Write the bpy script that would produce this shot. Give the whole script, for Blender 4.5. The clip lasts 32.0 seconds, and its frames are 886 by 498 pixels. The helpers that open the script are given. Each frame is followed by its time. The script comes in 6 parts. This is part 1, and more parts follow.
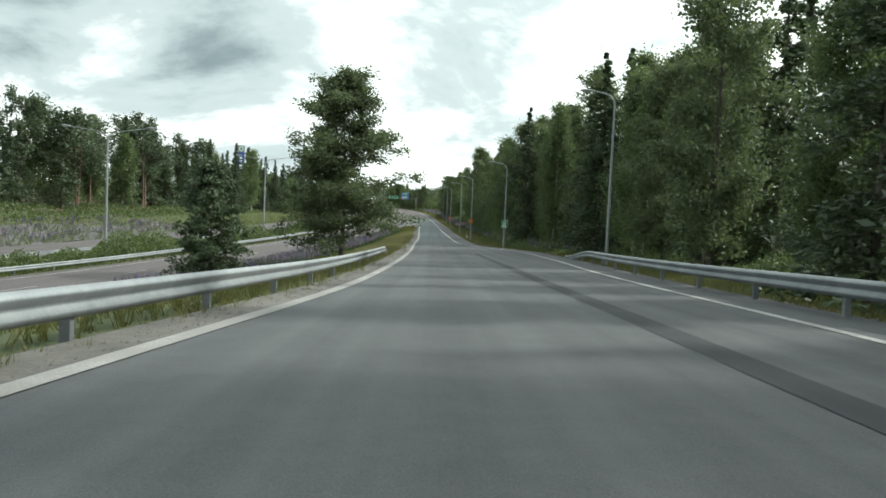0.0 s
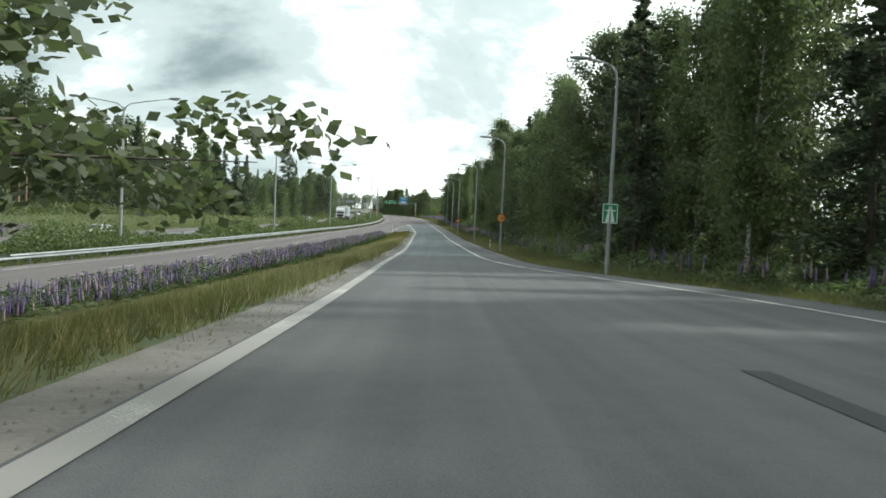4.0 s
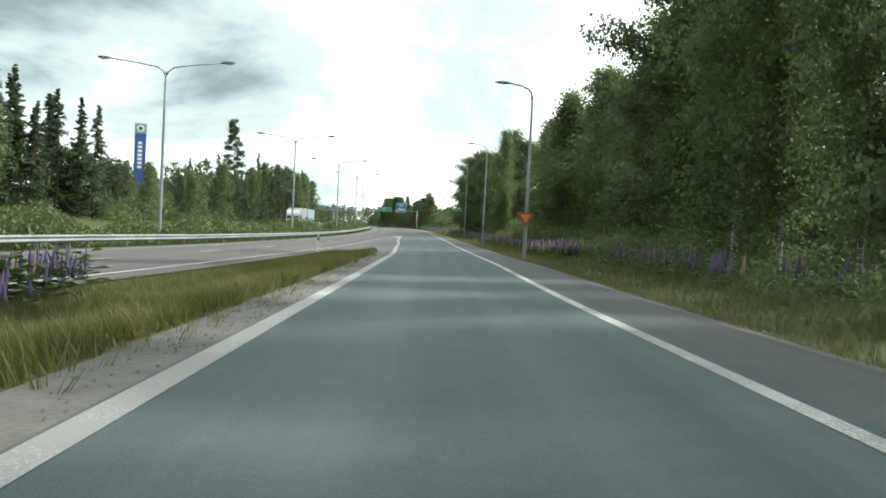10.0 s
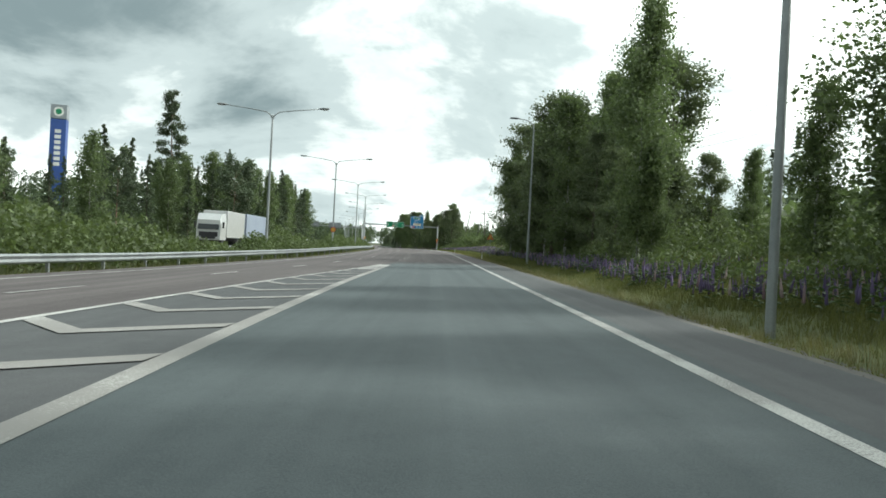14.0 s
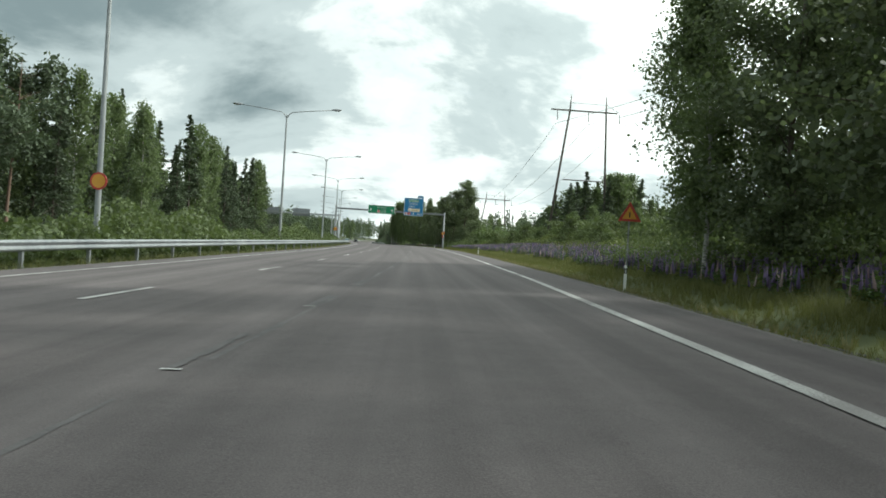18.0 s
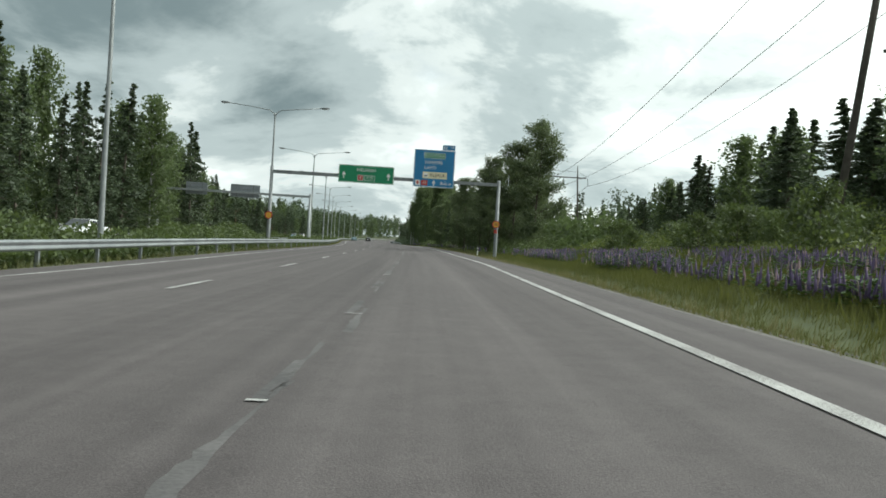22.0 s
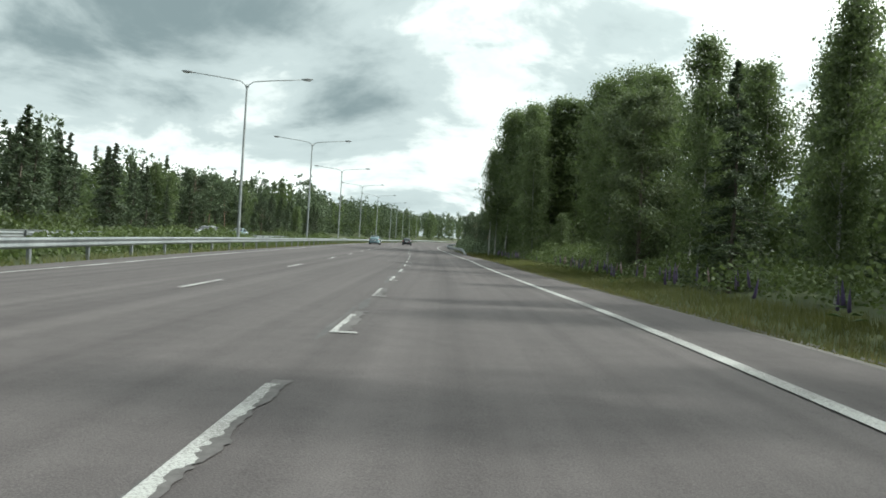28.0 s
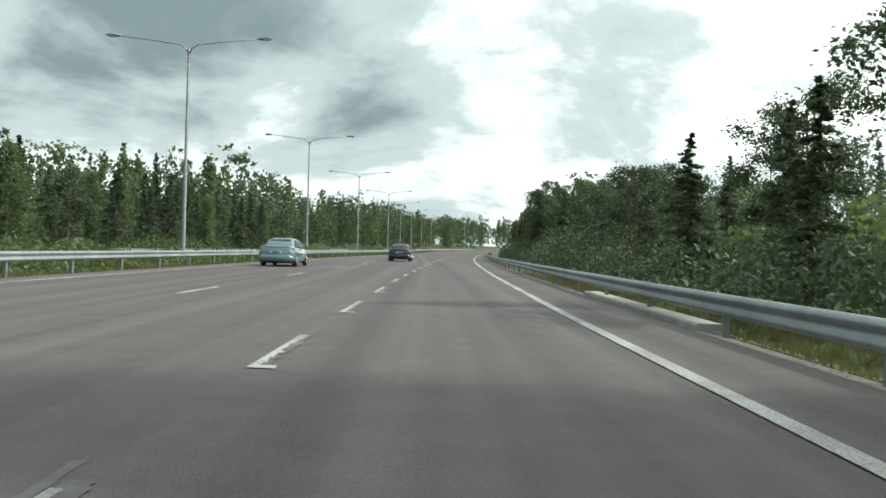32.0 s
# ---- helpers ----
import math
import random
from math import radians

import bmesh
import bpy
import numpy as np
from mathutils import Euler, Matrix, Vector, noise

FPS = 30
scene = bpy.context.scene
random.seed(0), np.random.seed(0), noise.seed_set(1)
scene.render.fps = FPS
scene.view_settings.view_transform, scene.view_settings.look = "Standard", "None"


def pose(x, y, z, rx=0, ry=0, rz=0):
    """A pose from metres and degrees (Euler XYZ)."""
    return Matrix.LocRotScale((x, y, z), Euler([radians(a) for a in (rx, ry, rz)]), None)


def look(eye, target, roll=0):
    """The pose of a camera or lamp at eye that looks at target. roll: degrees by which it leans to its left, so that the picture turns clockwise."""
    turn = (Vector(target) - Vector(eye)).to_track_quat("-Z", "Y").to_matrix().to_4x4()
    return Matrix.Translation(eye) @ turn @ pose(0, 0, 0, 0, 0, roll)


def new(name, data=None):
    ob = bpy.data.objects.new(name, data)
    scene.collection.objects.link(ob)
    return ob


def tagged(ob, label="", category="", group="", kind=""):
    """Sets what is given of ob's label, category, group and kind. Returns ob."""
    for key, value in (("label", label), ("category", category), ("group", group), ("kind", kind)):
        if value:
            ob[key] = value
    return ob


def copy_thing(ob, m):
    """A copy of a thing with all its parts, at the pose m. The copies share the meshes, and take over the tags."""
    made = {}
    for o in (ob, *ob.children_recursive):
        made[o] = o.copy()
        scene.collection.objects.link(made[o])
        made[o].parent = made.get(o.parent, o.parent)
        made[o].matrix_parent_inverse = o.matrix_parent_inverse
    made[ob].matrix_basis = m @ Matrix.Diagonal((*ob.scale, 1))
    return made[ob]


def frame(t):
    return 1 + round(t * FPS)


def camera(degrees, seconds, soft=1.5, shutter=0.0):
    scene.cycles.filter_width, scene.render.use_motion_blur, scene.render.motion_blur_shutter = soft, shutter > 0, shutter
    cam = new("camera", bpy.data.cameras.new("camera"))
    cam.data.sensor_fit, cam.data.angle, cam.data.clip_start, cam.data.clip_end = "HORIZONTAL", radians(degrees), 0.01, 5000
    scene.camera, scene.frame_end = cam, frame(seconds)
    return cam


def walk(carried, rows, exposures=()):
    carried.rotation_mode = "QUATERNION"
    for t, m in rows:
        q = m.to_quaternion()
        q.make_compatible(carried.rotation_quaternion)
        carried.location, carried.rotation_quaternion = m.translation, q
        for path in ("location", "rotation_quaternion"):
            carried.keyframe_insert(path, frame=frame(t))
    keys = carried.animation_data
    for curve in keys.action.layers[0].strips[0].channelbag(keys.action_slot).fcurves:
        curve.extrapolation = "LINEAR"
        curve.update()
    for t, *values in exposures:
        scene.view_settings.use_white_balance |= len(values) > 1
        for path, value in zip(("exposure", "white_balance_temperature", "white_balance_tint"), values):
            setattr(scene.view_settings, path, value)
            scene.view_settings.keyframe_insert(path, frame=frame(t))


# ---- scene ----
LENS = 57.16
ROWS = [  # seconds, x, y, z, yaw, pitch, roll
    (0.0, 0.000, 0.000, 0.000, -0.477, -3.217, -2.615),
    (0.5, 0.000, 5.695, -0.265, -0.758, -2.898, -2.656),
    (1.0, 0.021, 11.505, -0.532, -0.939, -3.022, -2.758),
    (1.5, 0.048, 17.432, -0.799, -0.851, -2.799, -2.798),
    (2.0, 0.071, 23.484, -1.066, -0.701, -2.716, -2.852),
    (2.5, 0.079, 29.664, -1.332, -0.451, -2.763, -2.872),
    (3.0, 0.075, 35.970, -1.595, -0.436, -2.577, -2.811),
    (3.5, 0.066, 42.402, -1.851, -0.535, -2.477, -2.734),
    (4.0, 0.049, 48.957, -2.098, -0.329, -2.512, -2.669),
    (4.5, 0.019, 55.633, -2.333, -0.195, -2.370, -2.594),
    (5.0, -0.030, 62.432, -2.556, -0.049, -2.224, -2.508),
    (5.5, -0.097, 69.354, -2.765, 0.105, -1.936, -2.406),
    (6.0, -0.180, 76.400, -2.960, 0.259, -1.959, -2.356),
    (6.5, -0.272, 83.573, -3.142, 0.243, -1.860, -2.300),
    (7.0, -0.370, 90.875, -3.308, 0.279, -1.682, -2.283),
    (7.5, -0.472, 98.307, -3.460, 0.205, -1.671, -2.658),
    (8.0, -0.576, 105.865, -3.597, 0.222, -1.586, -3.092),
    (8.5, -0.684, 113.535, -3.722, 0.126, -1.396, -3.033),
    (9.0, -0.789, 121.303, -3.834, 0.100, -1.578, -2.859),
    (9.5, -0.881, 129.153, -3.933, 0.022, -1.496, -2.767),
    (10.0, -0.960, 137.078, -4.017, 0.039, -1.397, -2.892),
    (10.5, -1.032, 145.077, -4.087, -0.003, -1.118, -2.896),
    (11.0, -1.107, 153.151, -4.147, -0.030, -0.749, -2.873),
    (11.5, -1.204, 161.304, -4.197, 0.242, -0.594, -2.904),
    (12.0, -1.344, 169.540, -4.239, 0.545, -0.751, -2.867),
    (12.5, -1.538, 177.860, -4.273, 1.020, -0.579, -2.822),
    (13.0, -1.781, 186.269, -4.297, 1.171, -0.652, -2.774),
    (13.5, -2.070, 194.771, -4.310, 1.563, -0.556, -2.976),
    (14.0, -2.397, 203.381, -4.313, 1.653, 0.056, -2.982),
    (14.5, -2.756, 212.106, -4.306, 1.915, -0.189, -3.185),
    (15.0, -3.141, 220.947, -4.292, 2.009, -0.321, -3.227),
    (15.5, -3.546, 229.903, -4.274, 2.080, -0.292, -3.283),
    (16.0, -3.964, 238.969, -4.251, 2.102, -0.265, -3.354),
    (16.5, -4.385, 248.142, -4.224, 2.141, -0.120, -3.443),
    (17.0, -4.800, 257.420, -4.191, 2.077, -0.326, -3.541),
    (17.5, -5.201, 266.799, -4.153, 1.873, 0.235, -3.475),
    (18.0, -5.594, 276.280, -4.111, 1.886, -0.198, -3.473),
    (18.5, -5.999, 285.862, -4.065, 2.054, -0.225, -3.288),
    (19.0, -6.433, 295.544, -4.013, 2.242, -0.214, -3.072),
    (19.5, -6.911, 305.326, -3.954, 2.416, -0.234, -2.944),
    (20.0, -7.443, 315.204, -3.889, 2.824, -0.113, -3.003),
    (20.5, -8.039, 325.172, -3.821, 3.070, -0.238, -2.877),
    (21.0, -8.701, 335.221, -3.755, 3.481, -0.300, -3.053),
    (21.5, -9.425, 345.343, -3.695, 3.797, -0.035, -3.335),
    (22.0, -10.214, 355.537, -3.647, 4.044, -0.427, -3.387),
    (22.5, -11.071, 365.797, -3.607, 4.434, -0.127, -3.367),
    (23.0, -12.005, 376.123, -3.574, 4.779, -0.120, -3.158),
    (23.5, -13.026, 386.517, -3.548, 5.295, -0.154, -3.008),
    (24.0, -14.147, 396.988, -3.528, 5.822, -0.330, -2.879),
    (24.5, -15.360, 407.545, -3.514, 6.263, -0.530, -2.891),
    (25.0, -16.649, 418.197, -3.504, 6.468, -0.349, -3.053),
    (25.5, -18.003, 428.949, -3.496, 6.793, -0.389, -3.125),
    (26.0, -19.426, 439.800, -3.491, 7.101, -0.405, -3.207),
    (26.5, -20.925, 450.748, -3.489, 7.445, -0.425, -3.301),
    (27.0, -22.508, 461.788, -3.492, 7.822, -0.450, -3.411),
    (27.5, -24.181, 472.916, -3.500, 8.225, -0.381, -3.542),
    (28.0, -25.943, 484.128, -3.514, 8.641, -0.538, -3.554),
    (28.5, -27.785, 495.420, -3.534, 8.976, -0.324, -3.241),
    (29.0, -29.691, 506.795, -3.559, 9.192, -0.493, -2.799),
    (29.5, -31.645, 518.249, -3.585, 9.213, -0.321, -2.278),
    (30.0, -33.650, 529.778, -3.610, 9.323, -0.504, -2.001),
    (30.5, -35.718, 541.372, -3.632, 9.624, -0.637, -2.085),
    (31.0, -37.848, 553.028, -3.648, 9.933, -0.552, -2.153),
    (31.5, -40.016, 564.747, -3.654, 10.083, -0.527, -1.971),
    (32.0, -42.192, 576.532, -3.650, 9.867, 0.025, -1.639),
]
SKY_STRENGTH, SUN_STRENGTH, SUN_THIN, TINT = 1.0, 3.3, 0.40, -1.0
STOPS = [(0.0, 0.22), (3.0, 0.3), (5.5, 0.25), (9.0, 0.40), (11.0, 0.5), (12.5, 0.34), (14.0, 0.1), (17.0, 0.0), (19.0, 0.05), (22.0, -0.22), (25.5, -0.02), (28.0, 0.1), (30.0, 0.05), (32.0, 0.08)]
cam = camera(LENS, 32.0, soft=1.7)
walk(cam, [(t, pose(x, y, z, 90 + pitch, roll, yaw)) for t, x, y, z, yaw, pitch, roll in ROWS],
     exposures=[(t, stops, 6300, TINT) for t, stops in STOPS])

# ------------------------------------------------------------------ sky and sun
SUN_AZ, SUN_EL = radians(78), radians(40)      # clockwise from the road's heading, above the horizon
sun_dir = Vector((math.sin(SUN_AZ) * math.cos(SUN_EL), math.cos(SUN_AZ) * math.cos(SUN_EL), math.sin(SUN_EL)))
sun = new("sun", bpy.data.lights.new("sun", "SUN"))
sun.data.energy, sun.data.angle, sun.data.color = SUN_STRENGTH, radians(3), (1.0, 0.965, 0.91)
sun.matrix_world = look(sun_dir * 50, (0, 0, 0))


def node(tree, kind, x=0, **sets):
    nd = tree.nodes.new(kind)
    for key, value in sets.items():
        nd.inputs[key.replace("_", " ")].default_value = value
    return nd


def ramp(tree, fac, stops, smooth=False):
    nd = tree.nodes.new("ShaderNodeValToRGB")
    if smooth:
        nd.color_ramp.interpolation = "EASE"
    els = nd.color_ramp.elements
    while len(els) < len(stops):
        els.new(0.5)
    for el, (at, col) in zip(els, stops):
        el.position, el.color = at, (*col, 1)
    tree.links.new(fac, nd.inputs[0])
    return nd.outputs[0]


def mixed(tree, fac, a, b, how="MIX"):
    nd = tree.nodes.new("ShaderNodeMix")
    nd.data_type, nd.blend_type = "RGBA", how
    for k, v in ((0, fac), (6, a), (7, b)):
        if isinstance(v, bpy.types.NodeSocket):
            tree.links.new(v, nd.inputs[k])
        else:
            nd.inputs[k].default_value = v if k == 0 else (*v, 1)
    return nd.outputs[2]


def maths(tree, op, a, b=0.0, c=None):
    nd = tree.nodes.new("ShaderNodeMath")
    nd.operation = op
    for k, v in enumerate((a, b) if c is None else (a, b, c)):
        if isinstance(v, bpy.types.NodeSocket):
            tree.links.new(v, nd.inputs[k])
        else:
            nd.inputs[k].default_value = v
    return nd.outputs[0]


world = bpy.data.worlds.new("world")
scene.world = world
world.use_nodes = True
wt = world.node_tree
wt.nodes.clear()
sky = wt.nodes.new("ShaderNodeTexSky")
sky.sky_type, sky.sun_disc, sky.sun_elevation, sky.sun_rotation = "NISHITA", False, SUN_EL, SUN_AZ
coords = wt.nodes.new("ShaderNodeTexCoord")
parts_xyz = wt.nodes.new("ShaderNodeSeparateXYZ")
wt.links.new(coords.outputs["Generated"], parts_xyz.inputs[0])
up = maths(wt, "ADD", maths(wt, "MAXIMUM", parts_xyz.outputs[2], 0.0), 0.32)
flat_xyz = wt.nodes.new("ShaderNodeCombineXYZ")
wt.links.new(maths(wt, "DIVIDE", parts_xyz.outputs[0], up), flat_xyz.inputs[0])
wt.links.new(maths(wt, "DIVIDE", parts_xyz.outputs[1], up), flat_xyz.inputs[1])
flat_xyz.inputs[2].default_value = 3.7
big = node(wt, "ShaderNodeTexNoise", Scale=0.95, Detail=9.0, Roughness=0.56, Distortion=0.5)
wt.links.new(flat_xyz.outputs[0], big.inputs["Vector"])
fine = node(wt, "ShaderNodeTexNoise", Scale=2.9, Detail=9.0, Roughness=0.58, Distortion=0.35)
wt.links.new(flat_xyz.outputs[0], fine.inputs["Vector"])
toward = wt.nodes.new("ShaderNodeVectorMath")
toward.operation = "DOT_PRODUCT"
wt.links.new(coords.outputs["Generated"], toward.inputs[0])
toward.inputs[1].default_value = sun_dir
near_sun = maths(wt, "POWER", maths(wt, "MAXIMUM", toward.outputs["Value"], 0.0), 2.0)
thick = maths(wt, "ADD", maths(wt, "MULTIPLY", big.outputs[0], 0.80), maths(wt, "MULTIPLY", fine.outputs[0], 0.50))
thick = maths(wt, "ADD", maths(wt, "MULTIPLY", maths(wt, "SUBTRACT", thick, 0.625), 1.75), 0.485)


def lobe(x, z, wide, high, gain):
    """A broad thicker (or thinner) part of the cloud cover, round a direction ahead."""
    a = maths(wt, "POWER", maths(wt, "ABSOLUTE", maths(wt, "DIVIDE", maths(wt, "SUBTRACT", parts_xyz.outputs[0], x), wide)), 2.0)
    b = maths(wt, "POWER", maths(wt, "ABSOLUTE", maths(wt, "DIVIDE", maths(wt, "SUBTRACT", parts_xyz.outputs[2], z), high)), 2.0)
    return maths(wt, "MULTIPLY", maths(wt, "EXPONENT", maths(wt, "MULTIPLY", maths(wt, "ADD", a, b), -1.0)), gain)


for spot in ((-0.14, 0.14, 0.30, 0.07, 0.10), (-0.45, 0.20, 0.20, 0.12, 0.04), (0.24, 0.30, 0.24, 0.16, -0.16), (0.0, 0.0, 0.8, 0.05, -0.10)):
    thick = maths(wt, "ADD", thick, lobe(*spot))
thin = maths(wt, "SUBTRACT", thick, maths(wt, "MULTIPLY", near_sun, SUN_THIN))
cloud = ramp(wt, thin, [(0.24, (1.5, 1.5, 1.48)), (0.41, (1.0, 1.03, 1.03)), (0.54, (0.64, 0.70, 0.72)), (0.86, (0.27, 0.33, 0.355))], True)
lit = mixed(wt, 1.0, cloud, mixed(wt, near_sun, (1.0, 1.0, 1.0), (1.75, 1.75, 1.7)), "MULTIPLY")
gap = ramp(wt, fine.outputs[0], [(0.26, (1, 1, 1)), (0.42, (0, 0, 0))], True)
blue = mixed(wt, 1.0, sky.outputs[0], (0.11, 0.11, 0.11), "MULTIPLY")
sky_col = mixed(wt, maths(wt, "MULTIPLY", gap, 0.3), lit, blue)
bg = wt.nodes.new("ShaderNodeBackground")
bg.inputs[1].default_value = SKY_STRENGTH
wt.links.new(sky_col, bg.inputs[0])
wout = wt.nodes.new("ShaderNodeOutputWorld")
wt.links.new(bg.outputs[0], wout.inputs[0])


# ------------------------------------------------------------------ materials
def material(name, build):
    m = bpy.data.materials.new(name)
    m.use_nodes = True
    t = m.node_tree
    b = t.nodes["Principled BSDF"]
    build(t, b)
    return m


def noise_at(t, scale, detail=4.0, rough=0.55, where=None, stretch=None):
    nd = node(t, "ShaderNodeTexNoise", Scale=scale, Detail=detail, Roughness=rough)
    if where is None:
        geo = t.nodes.new("ShaderNodeNewGeometry")
        where = geo.outputs["Position"]
    if stretch:
        mp = t.nodes.new("ShaderNodeMapping")
        mp.inputs["Scale"].default_value = stretch
        t.links.new(where, mp.inputs[0])
        where = mp.outputs[0]
    t.links.new(where, nd.inputs["Vector"])
    return nd.outputs[0]


def bump(t, b, height, strength, dist=0.02):
    nd = node(t, "ShaderNodeBump", Strength=strength, Distance=dist)
    t.links.new(height, nd.inputs["Height"])
    t.links.new(nd.outputs[0], b.inputs["Normal"])


def speckled(name, dark, light, rough, scales=(0.15, 3.0, 120.0), bumps=0.3, metal=0.0, stretch=None):
    def build(t, b):
        large = noise_at(t, scales[0], 3, stretch=stretch)
        mid = noise_at(t, scales[1], 5)
        small = noise_at(t, scales[2], 2)
        f = maths(t, "ADD", maths(t, "MULTIPLY", large, 0.5), maths(t, "MULTIPLY", mid, 0.3))
        f = maths(t, "ADD", f, maths(t, "MULTIPLY", small, 0.2))
        t.links.new(ramp(t, f, [(0.36, dark), (0.64, light)]), b.inputs["Base Color"])
        b.inputs["Roughness"].default_value = rough
        b.inputs["Metallic"].default_value = metal
        if bumps:
            bump(t, b, small, bumps, 0.01)
    return material(name, build)


def plain(name, col, rough=0.5, metal=0.0, vary=0.12, scale=6.0):
    return speckled(name, tuple(c * (1 - vary) for c in col), tuple(min(1, c * (1 + vary)) for c in col), rough,
                    (scale * 0.2, scale, scale * 8), 0.0, metal)


def leaf_material(name, dark, light, through_col, through_share=0.35, rough=0.6):
    def build(t, b):
        geo = t.nodes.new("ShaderNodeNewGeometry")
        info = t.nodes.new("ShaderNodeObjectInfo")
        col = ramp(t, geo.outputs["Random Per Island"], [(0.0, dark), (1.0, light)])
        shift = maths(t, "ADD", maths(t, "MULTIPLY", info.outputs["Random"], 0.5), 0.75)
        hsv = t.nodes.new("ShaderNodeHueSaturation")
        t.links.new(col, hsv.inputs["Color"])
        t.links.new(shift, hsv.inputs["Value"])
        t.links.new(hsv.outputs[0], b.inputs["Base Color"])
        b.inputs["Roughness"].default_value = rough
        tr = t.nodes.new("ShaderNodeBsdfTranslucent")
        tr.inputs[0].default_value = (*through_col, 1)
        mx = t.nodes.new("ShaderNodeMixShader")
        mx.inputs[0].default_value = through_share
        t.links.new(b.outputs[0], mx.inputs[1])
        t.links.new(tr.outputs[0], mx.inputs[2])
        t.links.new(mx.outputs[0], t.nodes["Material Output"].inputs[0])
    return material(name, build)


def bark_birch(t, b):
    n1 = noise_at(t, 2.2, 4, stretch=(3, 3, 9))
    n2 = noise_at(t, 0.6, 3)
    f = maths(t, "ADD", maths(t, "MULTIPLY", n1, 0.7), maths(t, "MULTIPLY", n2, 0.3))
    t.links.new(ramp(t, f, [(0.40, (0.05, 0.05, 0.045)), (0.49, (0.36, 0.35, 0.33)), (0.68, (0.52, 0.505, 0.48))]), b.inputs["Base Color"])
    b.inputs["Roughness"].default_value = 0.8


def paint_build(cover, base):
    def build(t, b):
        wear = noise_at(t, 55.0, 6, 0.75)
        wide = noise_at(t, 0.7, 3)
        f = maths(t, "ADD", maths(t, "MULTIPLY", wear, 0.65), maths(t, "MULTIPLY", wide, 0.35))
        t.links.new(ramp(t, f, [(cover - 0.07, (0.47, 0.465, 0.45)), (cover + 0.04, base)]), b.inputs["Base Color"])
        b.inputs["Roughness"].default_value = 0.75
    return build


M = {}


def asphalt(name, dark, light, rough=0.82):
    """Rolled asphalt: streaks along the lanes, mottled wear, aggregate and a few pale stones."""
    def build(t, b):
        geo = t.nodes.new("ShaderNodeNewGeometry")
        xyz = t.nodes.new("ShaderNodeSeparateXYZ")
        t.links.new(geo.outputs["Position"], xyz.inputs[0])
        past = maths(t, "MAXIMUM", maths(t, "SUBTRACT", xyz.outputs[1], 120.0), 0.0)
        across = maths(t, "ADD", xyz.outputs[0], maths(t, "MULTIPLY", maths(t, "MULTIPLY", past, past), 2.02e-4))
        along = t.nodes.new("ShaderNodeCombineXYZ")
        t.links.new(across, along.inputs[0])
        t.links.new(xyz.outputs[1], along.inputs[1])
        streak = noise_at(t, 1.0, 4, where=along.outputs[0], stretch=(1.6, 0.012, 1.0))
        patch = noise_at(t, 0.09, 4, 0.6)
        mottle = noise_at(t, 2.6, 6, 0.62)
        stone = noise_at(t, 85.0, 2, 0.6)
        f = maths(t, "ADD", maths(t, "MULTIPLY", streak, 0.34), maths(t, "MULTIPLY", patch, 0.10))
        f = maths(t, "ADD", f, maths(t, "MULTIPLY", mottle, 0.13))
        f = maths(t, "ADD", f, maths(t, "MULTIPLY", stone, 0.36))
        pale = tuple(c * 1.6 for c in light)
        t.links.new(ramp(t, f, [(0.38, dark), (0.60, light), (0.70, pale)]), b.inputs["Base Color"])
        b.inputs["Roughness"].default_value = rough
        b.inputs["Specular IOR Level"].default_value = 0.22
        bump(t, b, stone, 0.4, 0.008)
    return material(name, build)


M["asphalt_old"] = asphalt("asphalt_old", (0.068, 0.059, 0.060), (0.152, 0.134, 0.134))
M["asphalt_ramp"] = asphalt("asphalt_ramp", (0.060, 0.062, 0.066), (0.120, 0.122, 0.126))
M["asphalt_new"] = asphalt("asphalt_new", (0.056, 0.067, 0.072), (0.108, 0.124, 0.130), 0.8)
M["asphalt_seam"] = asphalt("asphalt_seam", (0.032, 0.034, 0.037), (0.062, 0.065, 0.068), 0.9)
M["crack"] = speckled("crack", (0.045, 0.042, 0.044), (0.140, 0.130, 0.130), 0.85, (0.4, 3.0, 25.0), 0.4)
M["gravel"] = speckled("gravel", (0.065, 0.060, 0.054), (0.165, 0.152, 0.139), 0.95, (0.3, 3.0, 22.0), 0.8)
M["paint_dusty"] = material("paint_dusty", paint_build(0.44, (0.22, 0.21, 0.20)))
M["paint"] = material("paint", paint_build(0.51, (0.20, 0.19, 0.185)))
M["paint_trace"] = speckled("paint_trace", (0.070, 0.063, 0.063), (0.150, 0.138, 0.136), 0.85, (1.2, 7.0, 30.0), 0.3)
M["paint_worn"] = material("paint_worn", paint_build(0.47, (0.17, 0.16, 0.155)))
M["turf"] = speckled("turf", (0.036, 0.050, 0.015), (0.085, 0.098, 0.030), 0.95, (0.10, 0.9, 9.0), 0.9)
M["steel"] = speckled("steel", (0.20, 0.215, 0.225), (0.34, 0.355, 0.365), 0.55, (0.5, 4.0, 30.0), 0.1, 0.7)
M["steel_post"] = speckled("steel_post", (0.16, 0.17, 0.18), (0.27, 0.28, 0.29), 0.6, (0.8, 4.0, 30.0), 0.1, 0.5)
M["pole"] = speckled("pole", (0.24, 0.255, 0.26), (0.35, 0.365, 0.37), 0.55, (0.5, 4.0, 30.0), 0.05, 0.5)
M["gantry_steel"] = speckled("gantry_steel", (0.17, 0.18, 0.185), (0.26, 0.27, 0.275), 0.6, (0.5, 4.0, 30.0), 0.05, 0.4)
M["lamp_head"] = plain("lamp_head", (0.20, 0.21, 0.22), 0.45)
M["lens"] = plain("lens", (0.45, 0.46, 0.45), 0.2)
